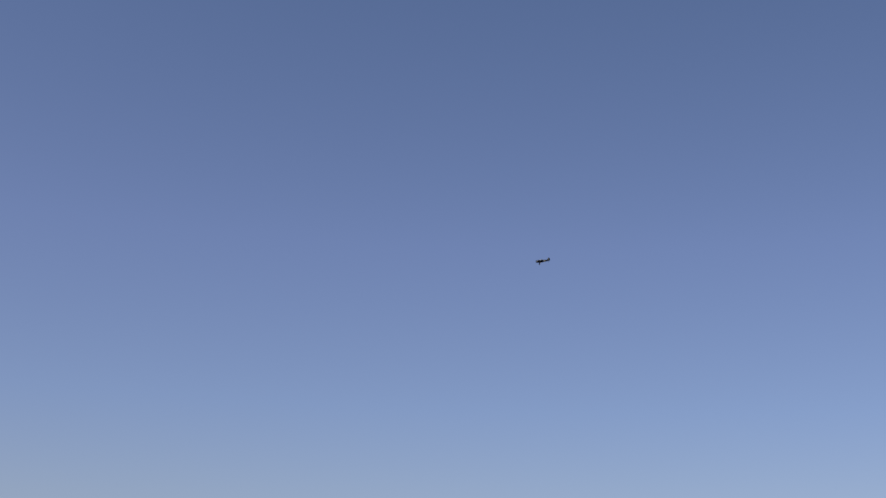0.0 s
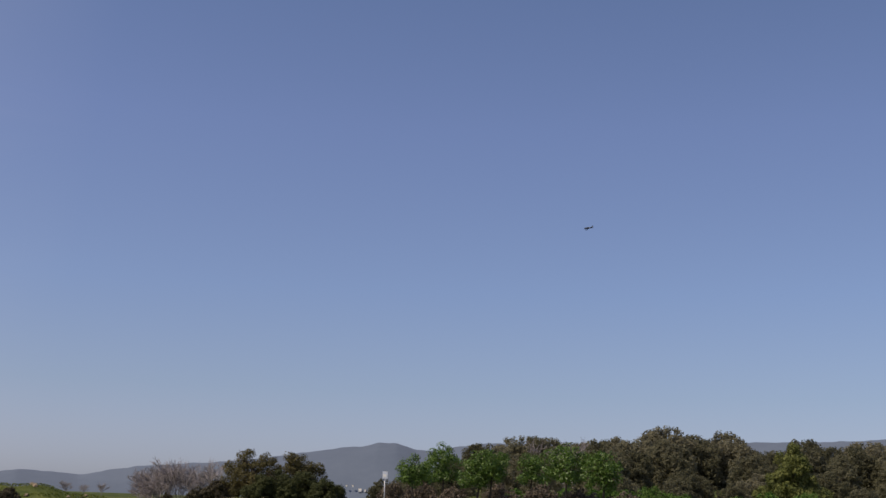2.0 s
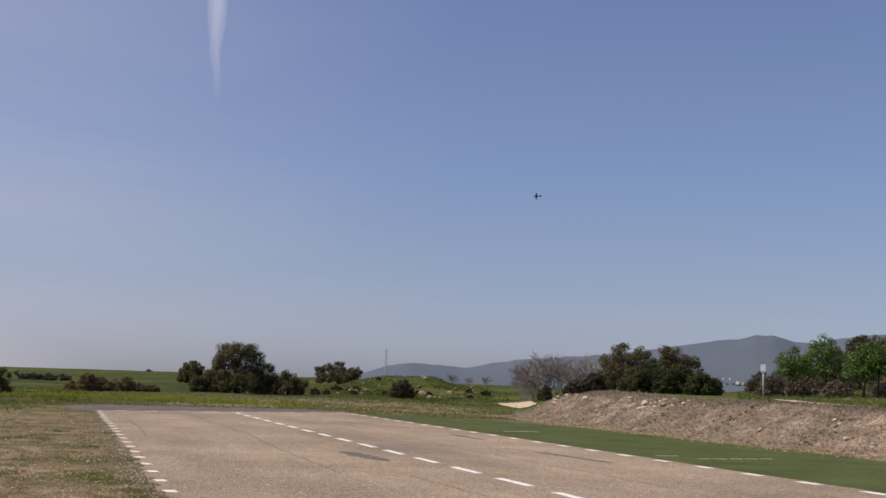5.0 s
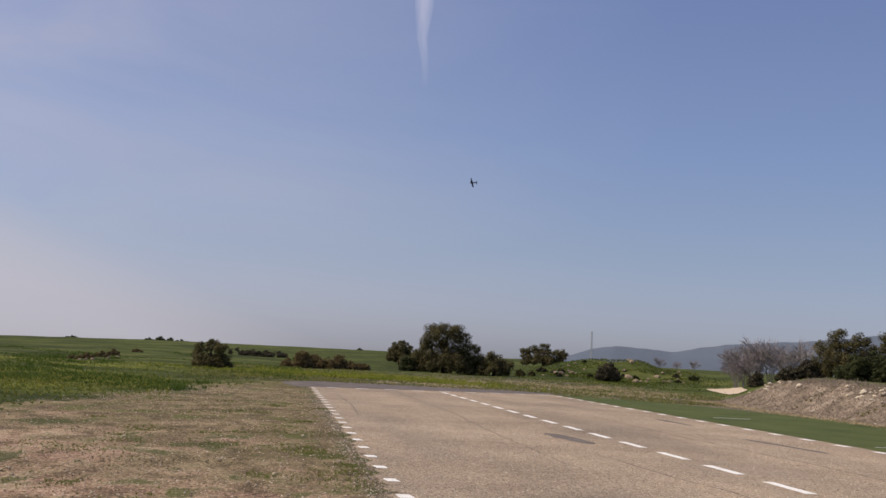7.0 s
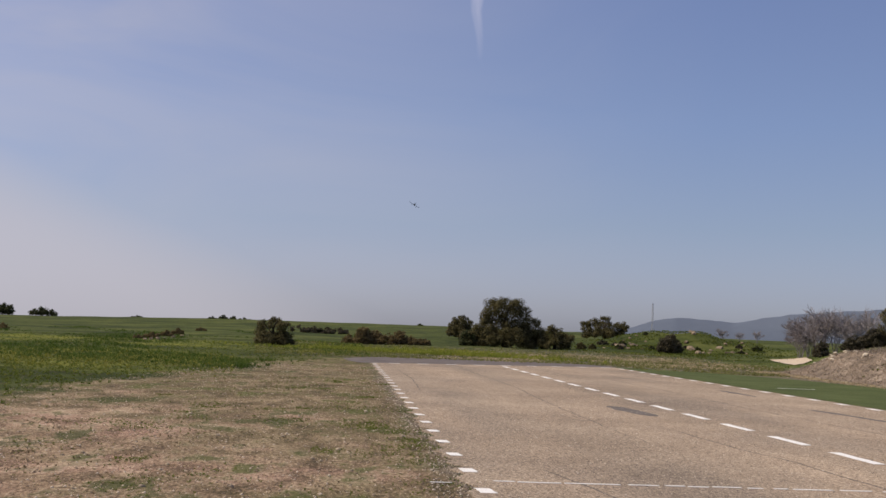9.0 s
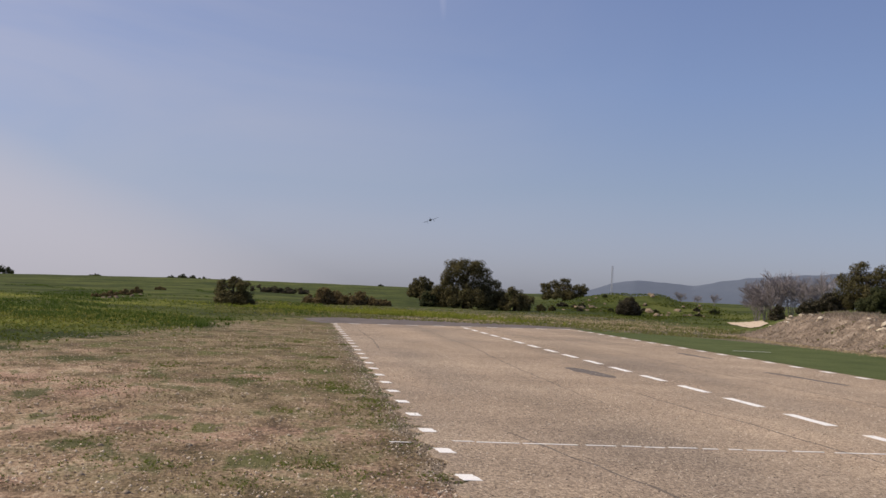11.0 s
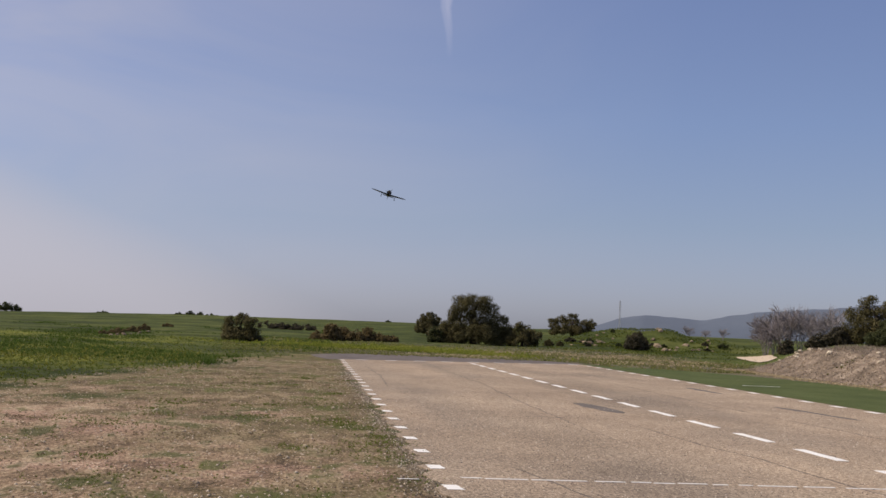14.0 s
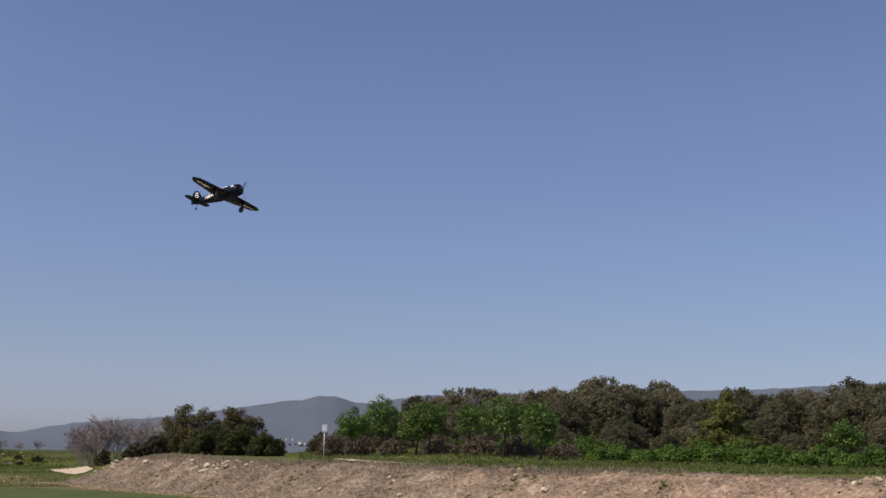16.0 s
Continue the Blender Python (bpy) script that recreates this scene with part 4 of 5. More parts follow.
stand(tree("bush", 1.6, 1.6, 1.5, 0.0, M_BUSH, 15, 0.045, 0.06, lobes=5), -6.28, D - 1, "low yellowish bush at the foot of the large oak", "bush")
FLAT = [(-2.2, 1.75, 0.75), (-1.3, 2.0, 0.8), (0.1, 2.2, 0.95), (0.9, 1.5, 0.85), (-0.6, 1.35, 0.7), (2.1, 1.95, 0.6), (2.7, 1.85, 0.45), (2.3, 1.3, 0.45), (0.2, 0.95, 0.75), (-1.2, 1.1, 0.6), (1.2, 0.9, 0.6)]
stand(tree("oak_tree", 6.2, 4.0, 2.95, 0.3, M_OAK, 16, 0.055, 0.2, shape=FLAT, clump=0.3), -12.85, 150, "flat-topped oak behind the knoll")
stand(tree("oak_tree", 2.7, 2.4, 2.05, 0.05, M_OAK, 17, 0.042, 0.12, shape=[(0.05, 1.5, 0.52), (-0.65, 1.35, 0.42), (0.7, 1.2, 0.5), (-0.95, 0.85, 0.4), (-0.35, 0.65, 0.55), (0.45, 0.6, 0.55), (0.95, 0.55, 0.42), (1.25, 0.25, 0.25)], clump=0.24), 3.2, 82, "lone round oak in the green field")
stand(tree("bush", 2.2, 2.0, 1.6, 0.0, M_DUSK, 18, 0.045, 0.08, lobes=6), -15.97, 101, "dark round bush before the rocky knoll", "bush")

for k, (a, d, w, h) in enumerate([(-0.5, 97, 1.5, 0.75), (-1.2, 95, 1.8, 1.45), (-1.75, 96, 1.5, 1.15), (-2.35, 95, 1.9, 0.95), (-2.95, 96, 1.5, 1.2), (-3.5, 96, 1.7, 0.8), (-4.1, 97, 1.2, 0.6)]):
    stand(tree("bush", w, 1.4, h, 0.0, M_BROWNB, 30 + k, 0.045, 0.05, lobes=5, cover=0.4), a, d, "low brown-green scrub in the field", "bush", "scrub in the field")
for k, (a, d, w) in enumerate([(0.6, 128, 3.4), (1.3, 128, 2.6), (1.9, 130, 2.8), (0.0, 129, 2.4)]):
    stand(tree("bush", w, 1.8, 0.75, 0.0, M_DUSK, 40 + k, 0.05, 0.05, lobes=5, cover=0.4), a, d, "low dark scrub far in the field", "bush", "scrub in the field")
for k, (a, d, w, h) in enumerate([(5.6, 228, 2.2, 1.3), (5.15, 226, 1.8, 1.1), (6.1, 227, 2.0, 0.8), (4.6, 227, 2.6, 0.7), (9.6, 226, 2.4, 0.6), (-3.9, 224, 1.4, 0.7)]):
    stand(tree("bush", w, 2.0, h, 0.0, M_BUSH, 60 + k, 0.07, 0.05, lobes=5, cover=0.35), a, d, "low dark bush on the field's horizon", "bush", "bushes on the horizon", sink=0.4 * h)
for k, (a, d, w, h) in enumerate([(15.6, 224, 4.4, 2.2), (13.85, 225, 5.0, 1.7)]):
    stand(tree("oak_tree", w, 3.0, h, 0.1, M_BUSH, 260 + k, 0.07, 0.1, lobes=7, cover=0.4), a, d, "far low oak on the field's horizon", "tree", "oaks on the horizon")
for k, (a, d, w, h) in enumerate([(8.9, 92, 1.3, 0.5), (8.2, 97, 1.2, 0.5), (7.7, 104, 1.1, 0.55), (9.5, 90, 0.8, 0.3), (6.6, 120, 1.2, 0.4), (15.9, 110, 2.4, 0.7)]):
    stand(tree("bush", w, w * 0.7, h, 0.0, M_BROWNB, 230 + k, 0.04, 0.03, lobes=4, limb=3, cover=0.4), a, d, "small brown bush among the rocks of the field", "bush", "bushes among the rocks")

# pair of holm oaks above the bank, with low bushes
stand(tree("oak_tree", 4.2, 3.2, 3.0, 0.1, M_OAK, 71, 0.04, 0.15, shape=[(-0.25, 2.35, 0.62), (0.45, 2.2, 0.58), (-0.85, 1.85, 0.6), (0.1, 1.5, 0.85), (0.95, 1.5, 0.7), (-1.35, 1.1, 0.62), (-0.5, 0.8, 0.75), (0.6, 0.7, 0.7), (-1.7, 0.55, 0.45)], clump=0.28, cover=0.42), -26.85, 73, "dark holm oak above the earth bank")
stand(tree("oak_tree", 4.0, 3.0, 2.75, 0.1, M_OAK, 72, 0.04, 0.15, shape=[(-0.6, 2.1, 0.6), (0.15, 1.95, 0.6), (0.95, 1.7, 0.62), (1.35, 1.2, 0.55), (-1.0, 1.4, 0.65), (0.1, 1.2, 0.8), (0.8, 0.8, 0.65), (-0.6, 0.7, 0.7)], clump=0.28, cover=0.42), -28.8, 74, "second holm oak above the earth bank", scale=1.04)
for k, (a, d, w, h) in enumerate([(-28.0, 69, 3.4, 1.75), (-29.3, 69, 3.6, 1.8), (-30.3, 68, 2.4, 1.35), (-27.2, 69, 2.2, 1.2)]):
    stand(tree("bush", w, 2.0, h, 0.0, M_BUSH, 73 + k, 0.034, 0.06, lobes=7, clump=0.16), a, d, "low dense green bush under the oaks", "bush", "bushes under the holm oaks")
for k, (a, d, w, h) in enumerate([(-24.35, 72, 1.5, 0.95), (-25.2, 72, 1.8, 1.1), (-22.9, 82, 1.1, 1.1)]):
    stand(tree("bush", w, 1.4, h, 0.0, M_DUSK, 80 + k, 0.038, 0.05, lobes=5), a, d, "low dark bush near the sandy track", "bush", "bushes by the sandy track")
# bare trees
BARE = [bare_tree(4.0, 3.0, 81, 0.032, 6), bare_tree(3.7, 2.6, 83, 0.032, 6)]
LEAFLESS = [(-22.75, 93, 1.22, 0, 0), (-21.95, 96, 1.05, 0, 130), (-23.5, 94, 1.15, 1, 40), (-24.1, 92, 1.0, 1, 200), (-24.5, 95, 0.85, 1, 300), (-23.1, 97, 1.15, 0, 240), (-22.35, 95, 1.12, 1, 170), (-22.0, 94, 0.75, 0, 20), (-18.4, 190, 0.7, 1, 90), (-19.2, 186, 0.55, 1, 10), (-20.0, 182, 0.6, 0, 210)]
for k, (a, d, q, which, turn) in enumerate(LEAFLESS):
    ob = BARE[which] if k in (0, 2) else copy_thing(BARE[which], pose(0, 0, 0))
    stand(ob, a, d, "leafless grey tree with fine twigs", group="bare trees", turn=turn, scale=q)
stand(bare_tree(3.9, 3.0, 84, 0.05, 5), -25.0, 84, "leafless grey tree with open crooked branches", group="bare trees")

# young fresh-green trees behind the bank
GREENS = [(-34.52, 62, 2.55, 2.1, -0.12), (-35.87, 66, 3.2, 2.2, 0.05), (-37.52, 60, 2.3, 1.7, 0.2), (-38.17, 60, 2.9, 2.0, 0.05), (-40.12, 68, 2.7, 1.7, 0.05), (-41.77, 57, 3.0, 2.3, 0.03), (-43.52, 54, 2.75, 2.0, 0.1), (-57.5, 52, 2.0, 1.5, 0.05)]
for k, (a, d, h, w, lean) in enumerate(GREENS):
    stand(tree("young_tree", w * 1.1, w, h, h * 0.36, M_GREEN, 110 + 3 * k, 0.042, 0.06, lean, 8, 6, clump=0.24, cover=0.26), a, d, "young slender tree with fresh green leaves", "tree", "young green trees")
CLUMPY = [(0.0, 2.3, 0.75), (-0.75, 2.0, 0.6), (0.75, 1.9, 0.6), (-1.1, 1.3, 0.55), (0.1, 1.35, 0.85), (-1.5, 0.6, 0.55), (-0.5, 0.55, 0.6), (0.6, 0.9, 0.6), (1.35, 1.05, 0.6), (1.2, 0.5, 0.5), (1.7, 0.55, 0.45)]
stand(tree("oak_tree", 3.9, 3.0, 3.0, 0.05, M_LAUREL, 140, 0.038, 0.12, shape=CLUMPY, clump=0.24, cover=0.6), -52.3, 60, "rounded olive-green oak in clumps before the woodland", scale=1.08)
for k, (a, d, h, w) in enumerate([(-33.0, 88, 1.6, 2.4), (-34.2, 86, 1.7, 3.0), (-36.4, 80, 1.9, 3.6), (-38.8, 78, 2.0, 3.6), (-40.7, 74, 1.9, 3.2), (-44.2, 74, 1.8, 3.4), (-46.8, 76, 1.6, 3.2), (-55.3, 72, 1.3, 2.8), (-49.5, 78, 1.4, 2.4), (-57.8, 74, 1.7, 2.6), (-47.6, 84, 2.2, 4.0), (-50.8, 84, 2.0, 4.0), (-54.0, 84, 2.2, 3.6), (-59.5, 80, 2.4, 4.0)]):
    stand(tree("bush", w, w * 0.7, h, 0.0, M_WOOD, 150 + 2 * k, 0.05, 0.06, lobes=6, cover=0.4), a, d, "grey-brown scrub at the woodland edge", "bush", "scrub at the woodland edge")
for k, (a, d, h, w) in enumerate([(-36.4, 61, 0.9, 1.8), (-38.7, 62, 1.1, 2.2), (-40.6, 60, 1.1, 2.2), (-42.4, 58, 1.1, 2.4), (-44.6, 58, 0.9, 2.2), (-33.4, 64, 1.2, 1.6), (-34.8, 66, 1.3, 2.2), (-46.3, 60, 0.7, 2.0)]):
    stand(tree("bush", w, w * 0.7, h, 0.0, M_THICKET, 340 + 2 * k, 0.042, 0.05, lobes=6, cover=0.25), a, d, "low grey-brown scrub between the young trees", "bush", "scrub between the young trees")
for k, (a, d, w, h) in enumerate([(-43.9, 62, 3.4, 1.1), (-45.6, 60, 4.0, 1.2), (-47.2, 54, 3.2, 0.8), (-49.2, 52, 3.0, 0.7), (-51.0, 52, 4.4, 1.05), (-52.8, 51, 4.2, 1.1), (-54.6, 50, 3.8, 0.9), (-56.6, 49, 3.6, 0.8), (-58.6, 49, 4.0, 0.9), (-41.8, 64, 3.0, 0.9), (-39.4, 66, 3.4, 0.7)]):
    stand(tree("bush", w, w * 0.6, h, 0.0, M_LUSH, 520 + 2 * k, 0.04, 0.03, lobes=9, limb=3, clump=0.2, cover=0.45), a, d, "low mound of lush green weeds behind the bank", "bush", "mounds of weeds")
rn = random.Random(88)
for k in range(14):
    h = rn.uniform(0.25, 0.5)
    stand(tree("bush", h * rn.uniform(1.5, 2.4), h * 1.4, h, 0.0, M_BUSH if k % 2 else M_DUSK, 360 + 2 * k, 0.04, 0.03, limb=3, lobes=4), rn.uniform(-20.2, -12.6), rn.uniform(103, 117), "small dark bush on the grassy knoll", "bush", "bushes on the knoll")

# the woodland on the rise: four trees, copied
WOODS = [tree("woodland_tree", 6.4, 5.8, 5.4, 0.1, M_WOOD, 170 + 5 * k, 0.095, 0.16, lobes=7 + k % 3, clump=0.45, cover=0.36, corners=3) for k in range(4)]
rw = random.Random(99)
first = set()
for k in range(82):
    az = -34.5 - 30 * rw.random()
    d = 92 + 120 * rw.random()
    x, y, z = at(az, d)
    top = np.interp(az, [-64, -58, -54.3, -50.6, -49.3, -46.5, -45, -42, -39, -36, -34], [3.6, 3.7, 3.2, 3.1, 3.6, 3.8, 3.3, 3.15, 3.05, 2.2, 1.6])
    h = min(6.5, 1.62 + d * math.tan(radians(top * rw.uniform(0.78, 1.0))) - z)
    if h < 1.3:
        continue
    s = h / 5.4
    m = pose(x, y, z - 0.1, 0, 0, rw.uniform(0, 360))
    w = k % 4
    if w not in first:
        first.add(w)
        ob = WOODS[w]
        ob.matrix_basis = m
    else:
        ob = copy_thing(WOODS[w], m)
    ob.scale = (max(s, 0.55), max(s, 0.55), s)
    tagged(ob, "grey-brown woodland tree coming into leaf", "tree", "woodland on the rise")
for k, (a, e) in enumerate([(-46.5, 3.97), (-47.3, 3.6), (-49.3, 3.72), (-57.8, 3.82), (-52.7, 3.45), (-41.2, 3.3), (-44.2, 3.38), (-39.0, 3.2), (-40.1, 3.35), (-55.5, 3.4), (-59.4, 3.6), (-61.0, 3.8), (-37.8, 2.95)]):
    d = 128 + 9 * (k % 4)
    x, y, z = at(a, d)
    h = 1.62 + d * math.tan(radians(e)) - z
    ob = copy_thing(WOODS[k % 4], pose(x, y, z - 0.1, 0, 0, 67 * k))
    q = h / 5.4
    ob.scale = (q * 1.05, q * 0.95, q)
    tagged(ob, "taller grey-brown woodland tree coming into leaf", "tree", "woodland on the rise")
for k, (a, d, h) in enumerate([(-42.2, 120, 6.4), (-41.7, 122, 6.0), (-40.2, 124, 5.6)]):
    stand(bare_tree(h, h * 0.5, 210 + k, 0.08, 5), a, d, "leafless tree standing out of the woodland", group="bare trees")

# ---- rocks of the knoll and field ----
ROCKS = [m.copy() for m in STONES]
for m in ROCKS:
    m.materials[0] = M_ROCK
rk = random.Random(61)
for k in range(40):
    az = rk.uniform(-20.0, -13.4)
    d = rk.uniform(104, 117)
    x, y, z = at(az, d)
    s = 0.10 + 0.32 * rk.random() ** 2
    place_stone(x, y, z + 0.2 * s, s, k, "weathered grey-brown rock on the grassy knoll", "rocks of the knoll").data = ROCKS[k % 5]
for k, (a, d, s) in enumerate([(-18.25, 110, 0.62), (-13.75, 108, 0.42), (-16.95, 107, 0.5), (-17.3, 105, 0.3), (-12.9, 106, 0.3), (-18.9, 106, 0.28), (8.9, 88, 0.2), (8.6, 89, 0.24), (8.3, 91, 0.16), (9.2, 87, 0.15), (7.9, 94, 0.2), (7.5, 97, 0.2), (2.1, 82, 0.16), (-47.5, 58, 0.2), (-48.6, 57, 0.24), (-50.0, 58, 0.2), (-36.9, 57, 0.18)]):
    x, y, z = at(a, d)
    place_stone(x, y, z + 0.2 * s, s, k, "weathered rock lying in the grass", "rocks in the grass").data = ROCKS[k % 5]

# sandy track and path
def drape(name, outline, lift, mat, label, category):
    """A thin sheet over the ground, from bearings and distances."""
    near, far = outline
    vs, fs = [], []
    n = len(near)
    for row in range(9):
        for (a0, d0), (a1, d1) in zip(near, far):
            t = row / 8
            x, y, z = at(a0 + (a1 - a0) * t, d0 + (d1 - d0) * t)
            vs.append((x, y, z + lift))
    for i in range(8):
        for k in range(n - 1):
            fs.append((i * n + k, i * n + k + 1, (i + 1) * n + k + 1, (i + 1) * n + k))
    tagged(new(name, mesh_of(name, vs, fs, mat, True)), label, category, kind="structure")


drape("sand_track", ([(-22.5, 74), (-22.1, 72), (-21.7, 73), (-21.3, 78)], [(-22.2, 92), (-21.6, 94), (-21.1, 95), (-20.6, 95)]), 0.05, M_SAND, "patch of pale sandy track", "track")
drape("path", ([(-37.6, 43), (-36.4, 43.5), (-35, 46), (-34.3, 48), (-33.7, 51)], [(-37.5, 43.6), (-36.4, 45.5), (-35, 49), (-34.3, 51), (-33.6, 52)]), 0.10, M_SAND, "narrow pale gravel path behind the bank", "path")

# ---- sign on a post, mast, far village ----
def build_sign():
    x, y, z = at(-33.12, 48.0)
    ob = tagged(new("sign"), "small pale blue sign on a thin steel post", "sign")
    ob.matrix_basis = pose(x, y, z, 0, 0, -33)
    top = 1.62 + 48 * math.tan(radians(1.37)) - z
    v, f = tube([(0, 0, -0.2), (0, 0, top - 0.02)], [0.022, 0.022], 8)
    part("post", mesh_of("post", v, f, M_STEEL, True), ob)
    v, f = box(-0.10, 0.10, -0.05, -0.025, top - 0.28, top)
    part("panel", mesh_of("panel", v, f, M_SIGN), ob, "pale blue sign panel")
    v, f = box(-0.07, 0.05, -0.054, -0.0505, top - 0.22, top - 0.11)
    part("panel_mark", mesh_of("panel_mark", v, f, M_WHITE), ob, "white mark on the panel")


build_sign()


def build_mast():
    d = 620.0
    x, y, z = at(-15.12, d)
    base, top = 1.62 + d * math.tan(radians(-0.6)), 1.62 + d * math.tan(radians(1.57))
    ob = tagged(new("lattice_mast"), "thin far lattice radio mast", "mast")
    ob.matrix_basis = pose(x, y, base)
    h, w = top - base, 0.62
    for k in range(3):
        a = 6.283 * k / 3
        v, f = tube([(math.cos(a) * w, math.sin(a) * w, 0), (math.cos(a) * w * 0.6, math.sin(a) * w * 0.6, h)], [0.11, 0.09], 5)
        part("leg", mesh_of("leg", v, f, M_STEEL), ob)
    pieces = []
    for i in range(16):
        for k in range(3):
            a, b = 6.283 * k / 3, 6.283 * (k + 1) / 3
            w0, w1 = w * (1 - 0.4 * i / 16), w * (1 - 0.4 * (i + 1) / 16)
            pieces.append(tube([(math.cos(a) * w0, math.sin(a) * w0, h * i / 16), (math.cos(b) * w1, math.sin(b) * w1, h * (i + 1) / 16)], [0.05, 0.05], 4))
    v, f = merge(*pieces)
    part("bracing", mesh_of("bracing", v, f, M_STEEL), ob)


build_mast()

RIDGE = [(-80, 3.2), (-70, 3.4), (-62, 3.6), (-59, 3.5), (-54, 3.25), (-50, 3.15), (-44, 2.9), (-38, 2.85), (-37, 2.7), (-35.5, 2.42), (-34.6, 2.42), (-34.1, 2.6), (-33.6, 2.74), (-32.7, 2.72), (-31.9, 2.53), (-30.3, 2.33), (-28.7, 2.04), (-26, 1.65), (-23.2, 1.37), (-21.3, 1.22), (-20.3, 1.02), (-18.9, 0.77), (-17.3, 0.87), (-16.2, 0.92), (-15.1, 0.68), (-14, 0.35), (-12, 0.12), (-8, -0.3), (30, -0.4)]


def build_ridge(name, dist, profile, drop, label):
    az = np.arange(-80, 20.01, 0.15)
    el = np.interp(az, [p[0] for p in profile], [p[1] for p in profile]) 
    fuzz = 0.018 * wobble(az, 0 * az, 9.0, 71) + 0.018 * wobble(az, 0 * az, 3.0, 72)
    vs, fs = [], []
    rows = 6
    for i in range(rows):
        t = i / (rows - 1)
        d = dist * (1 + 0.12 * t)
        for a, e in zip(az, el + fuzz * (i == rows - 1)):
            z = (1.62 + dist * 1.12 * math.tan(radians(e)) + drop) * (1 - (1 - t) ** 2) - drop
            z += 3 * (1 - t) * t * math.sin(a * 2.3 + i * 2)
            vs.append((-math.sin(radians(a)) * d, math.cos(radians(a)) * d, z))
    n = len(az)
    for i in range(rows - 1):
        for k in range(n - 1):
            fs.append((i * n + k + 1, i * n + k, (i + 1) * n + k, (i + 1) * n + k + 1))
    tagged(new(name, mesh_of(name, vs, fs, M_HILL_HAZE, True)), label, "hills", kind="structure")


build_ridge("backdrop", 3600.0, RIDGE, 60.0, "far wooded mountain ridge, coloured blue-grey for haze")
for k, (a, e, w, h) in enumerate([(-31.95, 0.50, 9, 5), (-32.2, 0.46, 5, 3), (-31.6, 0.66, 4, 2.5), (-31.3, 0.66, 3.5, 2)]):
    d = 3680.0
    x, y = -math.sin(radians(a)) * d, math.cos(radians(a)) * d
    z = 1.62 + d * math.tan(radians(e))
    ob = tagged(new("house"), "tiny far white house below the ridge", "house", "far white houses")
    ob.matrix_basis = pose(x, y, z - h, 0, 0, a)
    v, f = box(-w / 2, w / 2, 0, 8, -2, h)
    part("wall", mesh_of("wall", v, f, M_WALL), ob)
    v, f = [(-w / 2, 0, h), (w / 2, 0, h), (w / 2, 8, h), (-w / 2, 8, h), (-w / 2, 4, h + 1.6), (w / 2, 4, h + 1.6)], [(0, 1, 5, 4), (2, 3, 4, 5), (0, 4, 3), (1, 2, 5)]
    part("roof", mesh_of("roof", v, f, M_STONE), ob)


def build_contrail():
    """A fading vapour trail high in the sky, far behind everything, its sunlit white emitted."""
    m = bpy.data.materials.new("vapour")
    m.use_nodes = True
    n, l = m.node_tree.nodes, m.node_tree.links
    n.remove(n["Principled BSDF"])
    # the trail's sunlit brightness is an emission colour, not lit by the sun
    glow, tra, mx = n.new("ShaderNodeEmission"), n.new("ShaderNodeBsdfTransparent"), n.new("ShaderNodeMixShader")
    glow.inputs[0].default_value = (0.56, 0.56, 0.70, 1)
    uv, sep, noi = n.new("ShaderNodeUVMap"), n.new("ShaderNodeSeparateXYZ"), n.new("ShaderNodeTexNoise")
    noi.inputs["Scale"].default_value, noi.inputs["Detail"].default_value = 3.0, 5.0
    l.new(uv.outputs[0], sep.inputs[0])
    l.new(uv.outputs[0], noi.inputs["Vector"])

    def calc(op, a, b):
        q = n.new("ShaderNodeMath")
        q.operation = op
        for i, v in enumerate((a, b)):
            if isinstance(v, (int, float)):
                q.inputs[i].default_value = v
            else:
                l.new(v, q.inputs[i])
        return q.outputs[0]

    across = calc("SUBTRACT", 1.0, calc("POWER", calc("ABSOLUTE", calc("SUBTRACT", calc("MULTIPLY", sep.outputs[0], 2.0), 1.0), 0.0), 2.0))
    along = calc("POWER", sep.outputs[1], 0.9)
    dense = calc("MULTIPLY", calc("MULTIPLY", across, along), calc("ADD", calc("MULTIPLY", noi.outputs[0], 0.8), 0.25))
    l.new(calc("MULTIPLY", dense, 0.85), mx.inputs[0])
    l.new(tra.outputs[0], mx.inputs[1])
    l.new(glow.outputs[0], mx.inputs[2])
    l.new(mx.outputs[0], n["Material Output"].inputs[0])
    d = 4200.0
    vs, fs, uvs = [], [], []
    rows = [(13.0, -6.35, 0.30), (14.2, -6.28, 0.42), (15.4, -6.08, 0.62), (16.9, -6.10, 1.0), (18.5, -6.04, 1.15), (22, -5.9, 1.3), (27, -5.7, 1.5)]
    for i, (e, a, w) in enumerate(rows):
        for k in range(5):
            az, el = radians(a + w * (0.5 - k / 4)), radians(e)
            vs.append((-math.sin(az) * math.cos(el) * d, math.cos(az) * math.cos(el) * d, math.sin(el) * d))
            uvs.append((k / 4, min(1.0, (e - 13.0) / 4.5)))
    for i in range(len(rows) - 1):
        for k in range(4):
            fs.append((i * 5 + k, i * 5 + k + 1, (i + 1) * 5 + k + 1, (i + 1) * 5 + k))
    me = mesh_of("contrail", vs, fs, m, True)
    layer = me.uv_layers.new(name="UVMap")
    for loop in me.loops:
        layer.data[loop.index].uv = uvs[loop.vertex_index]
    ob = tagged(new("contrail", me), "thin white fading vapour trail in the sky", "contrail", kind="structure")
    ob.visible_shadow = False


build_contrail()


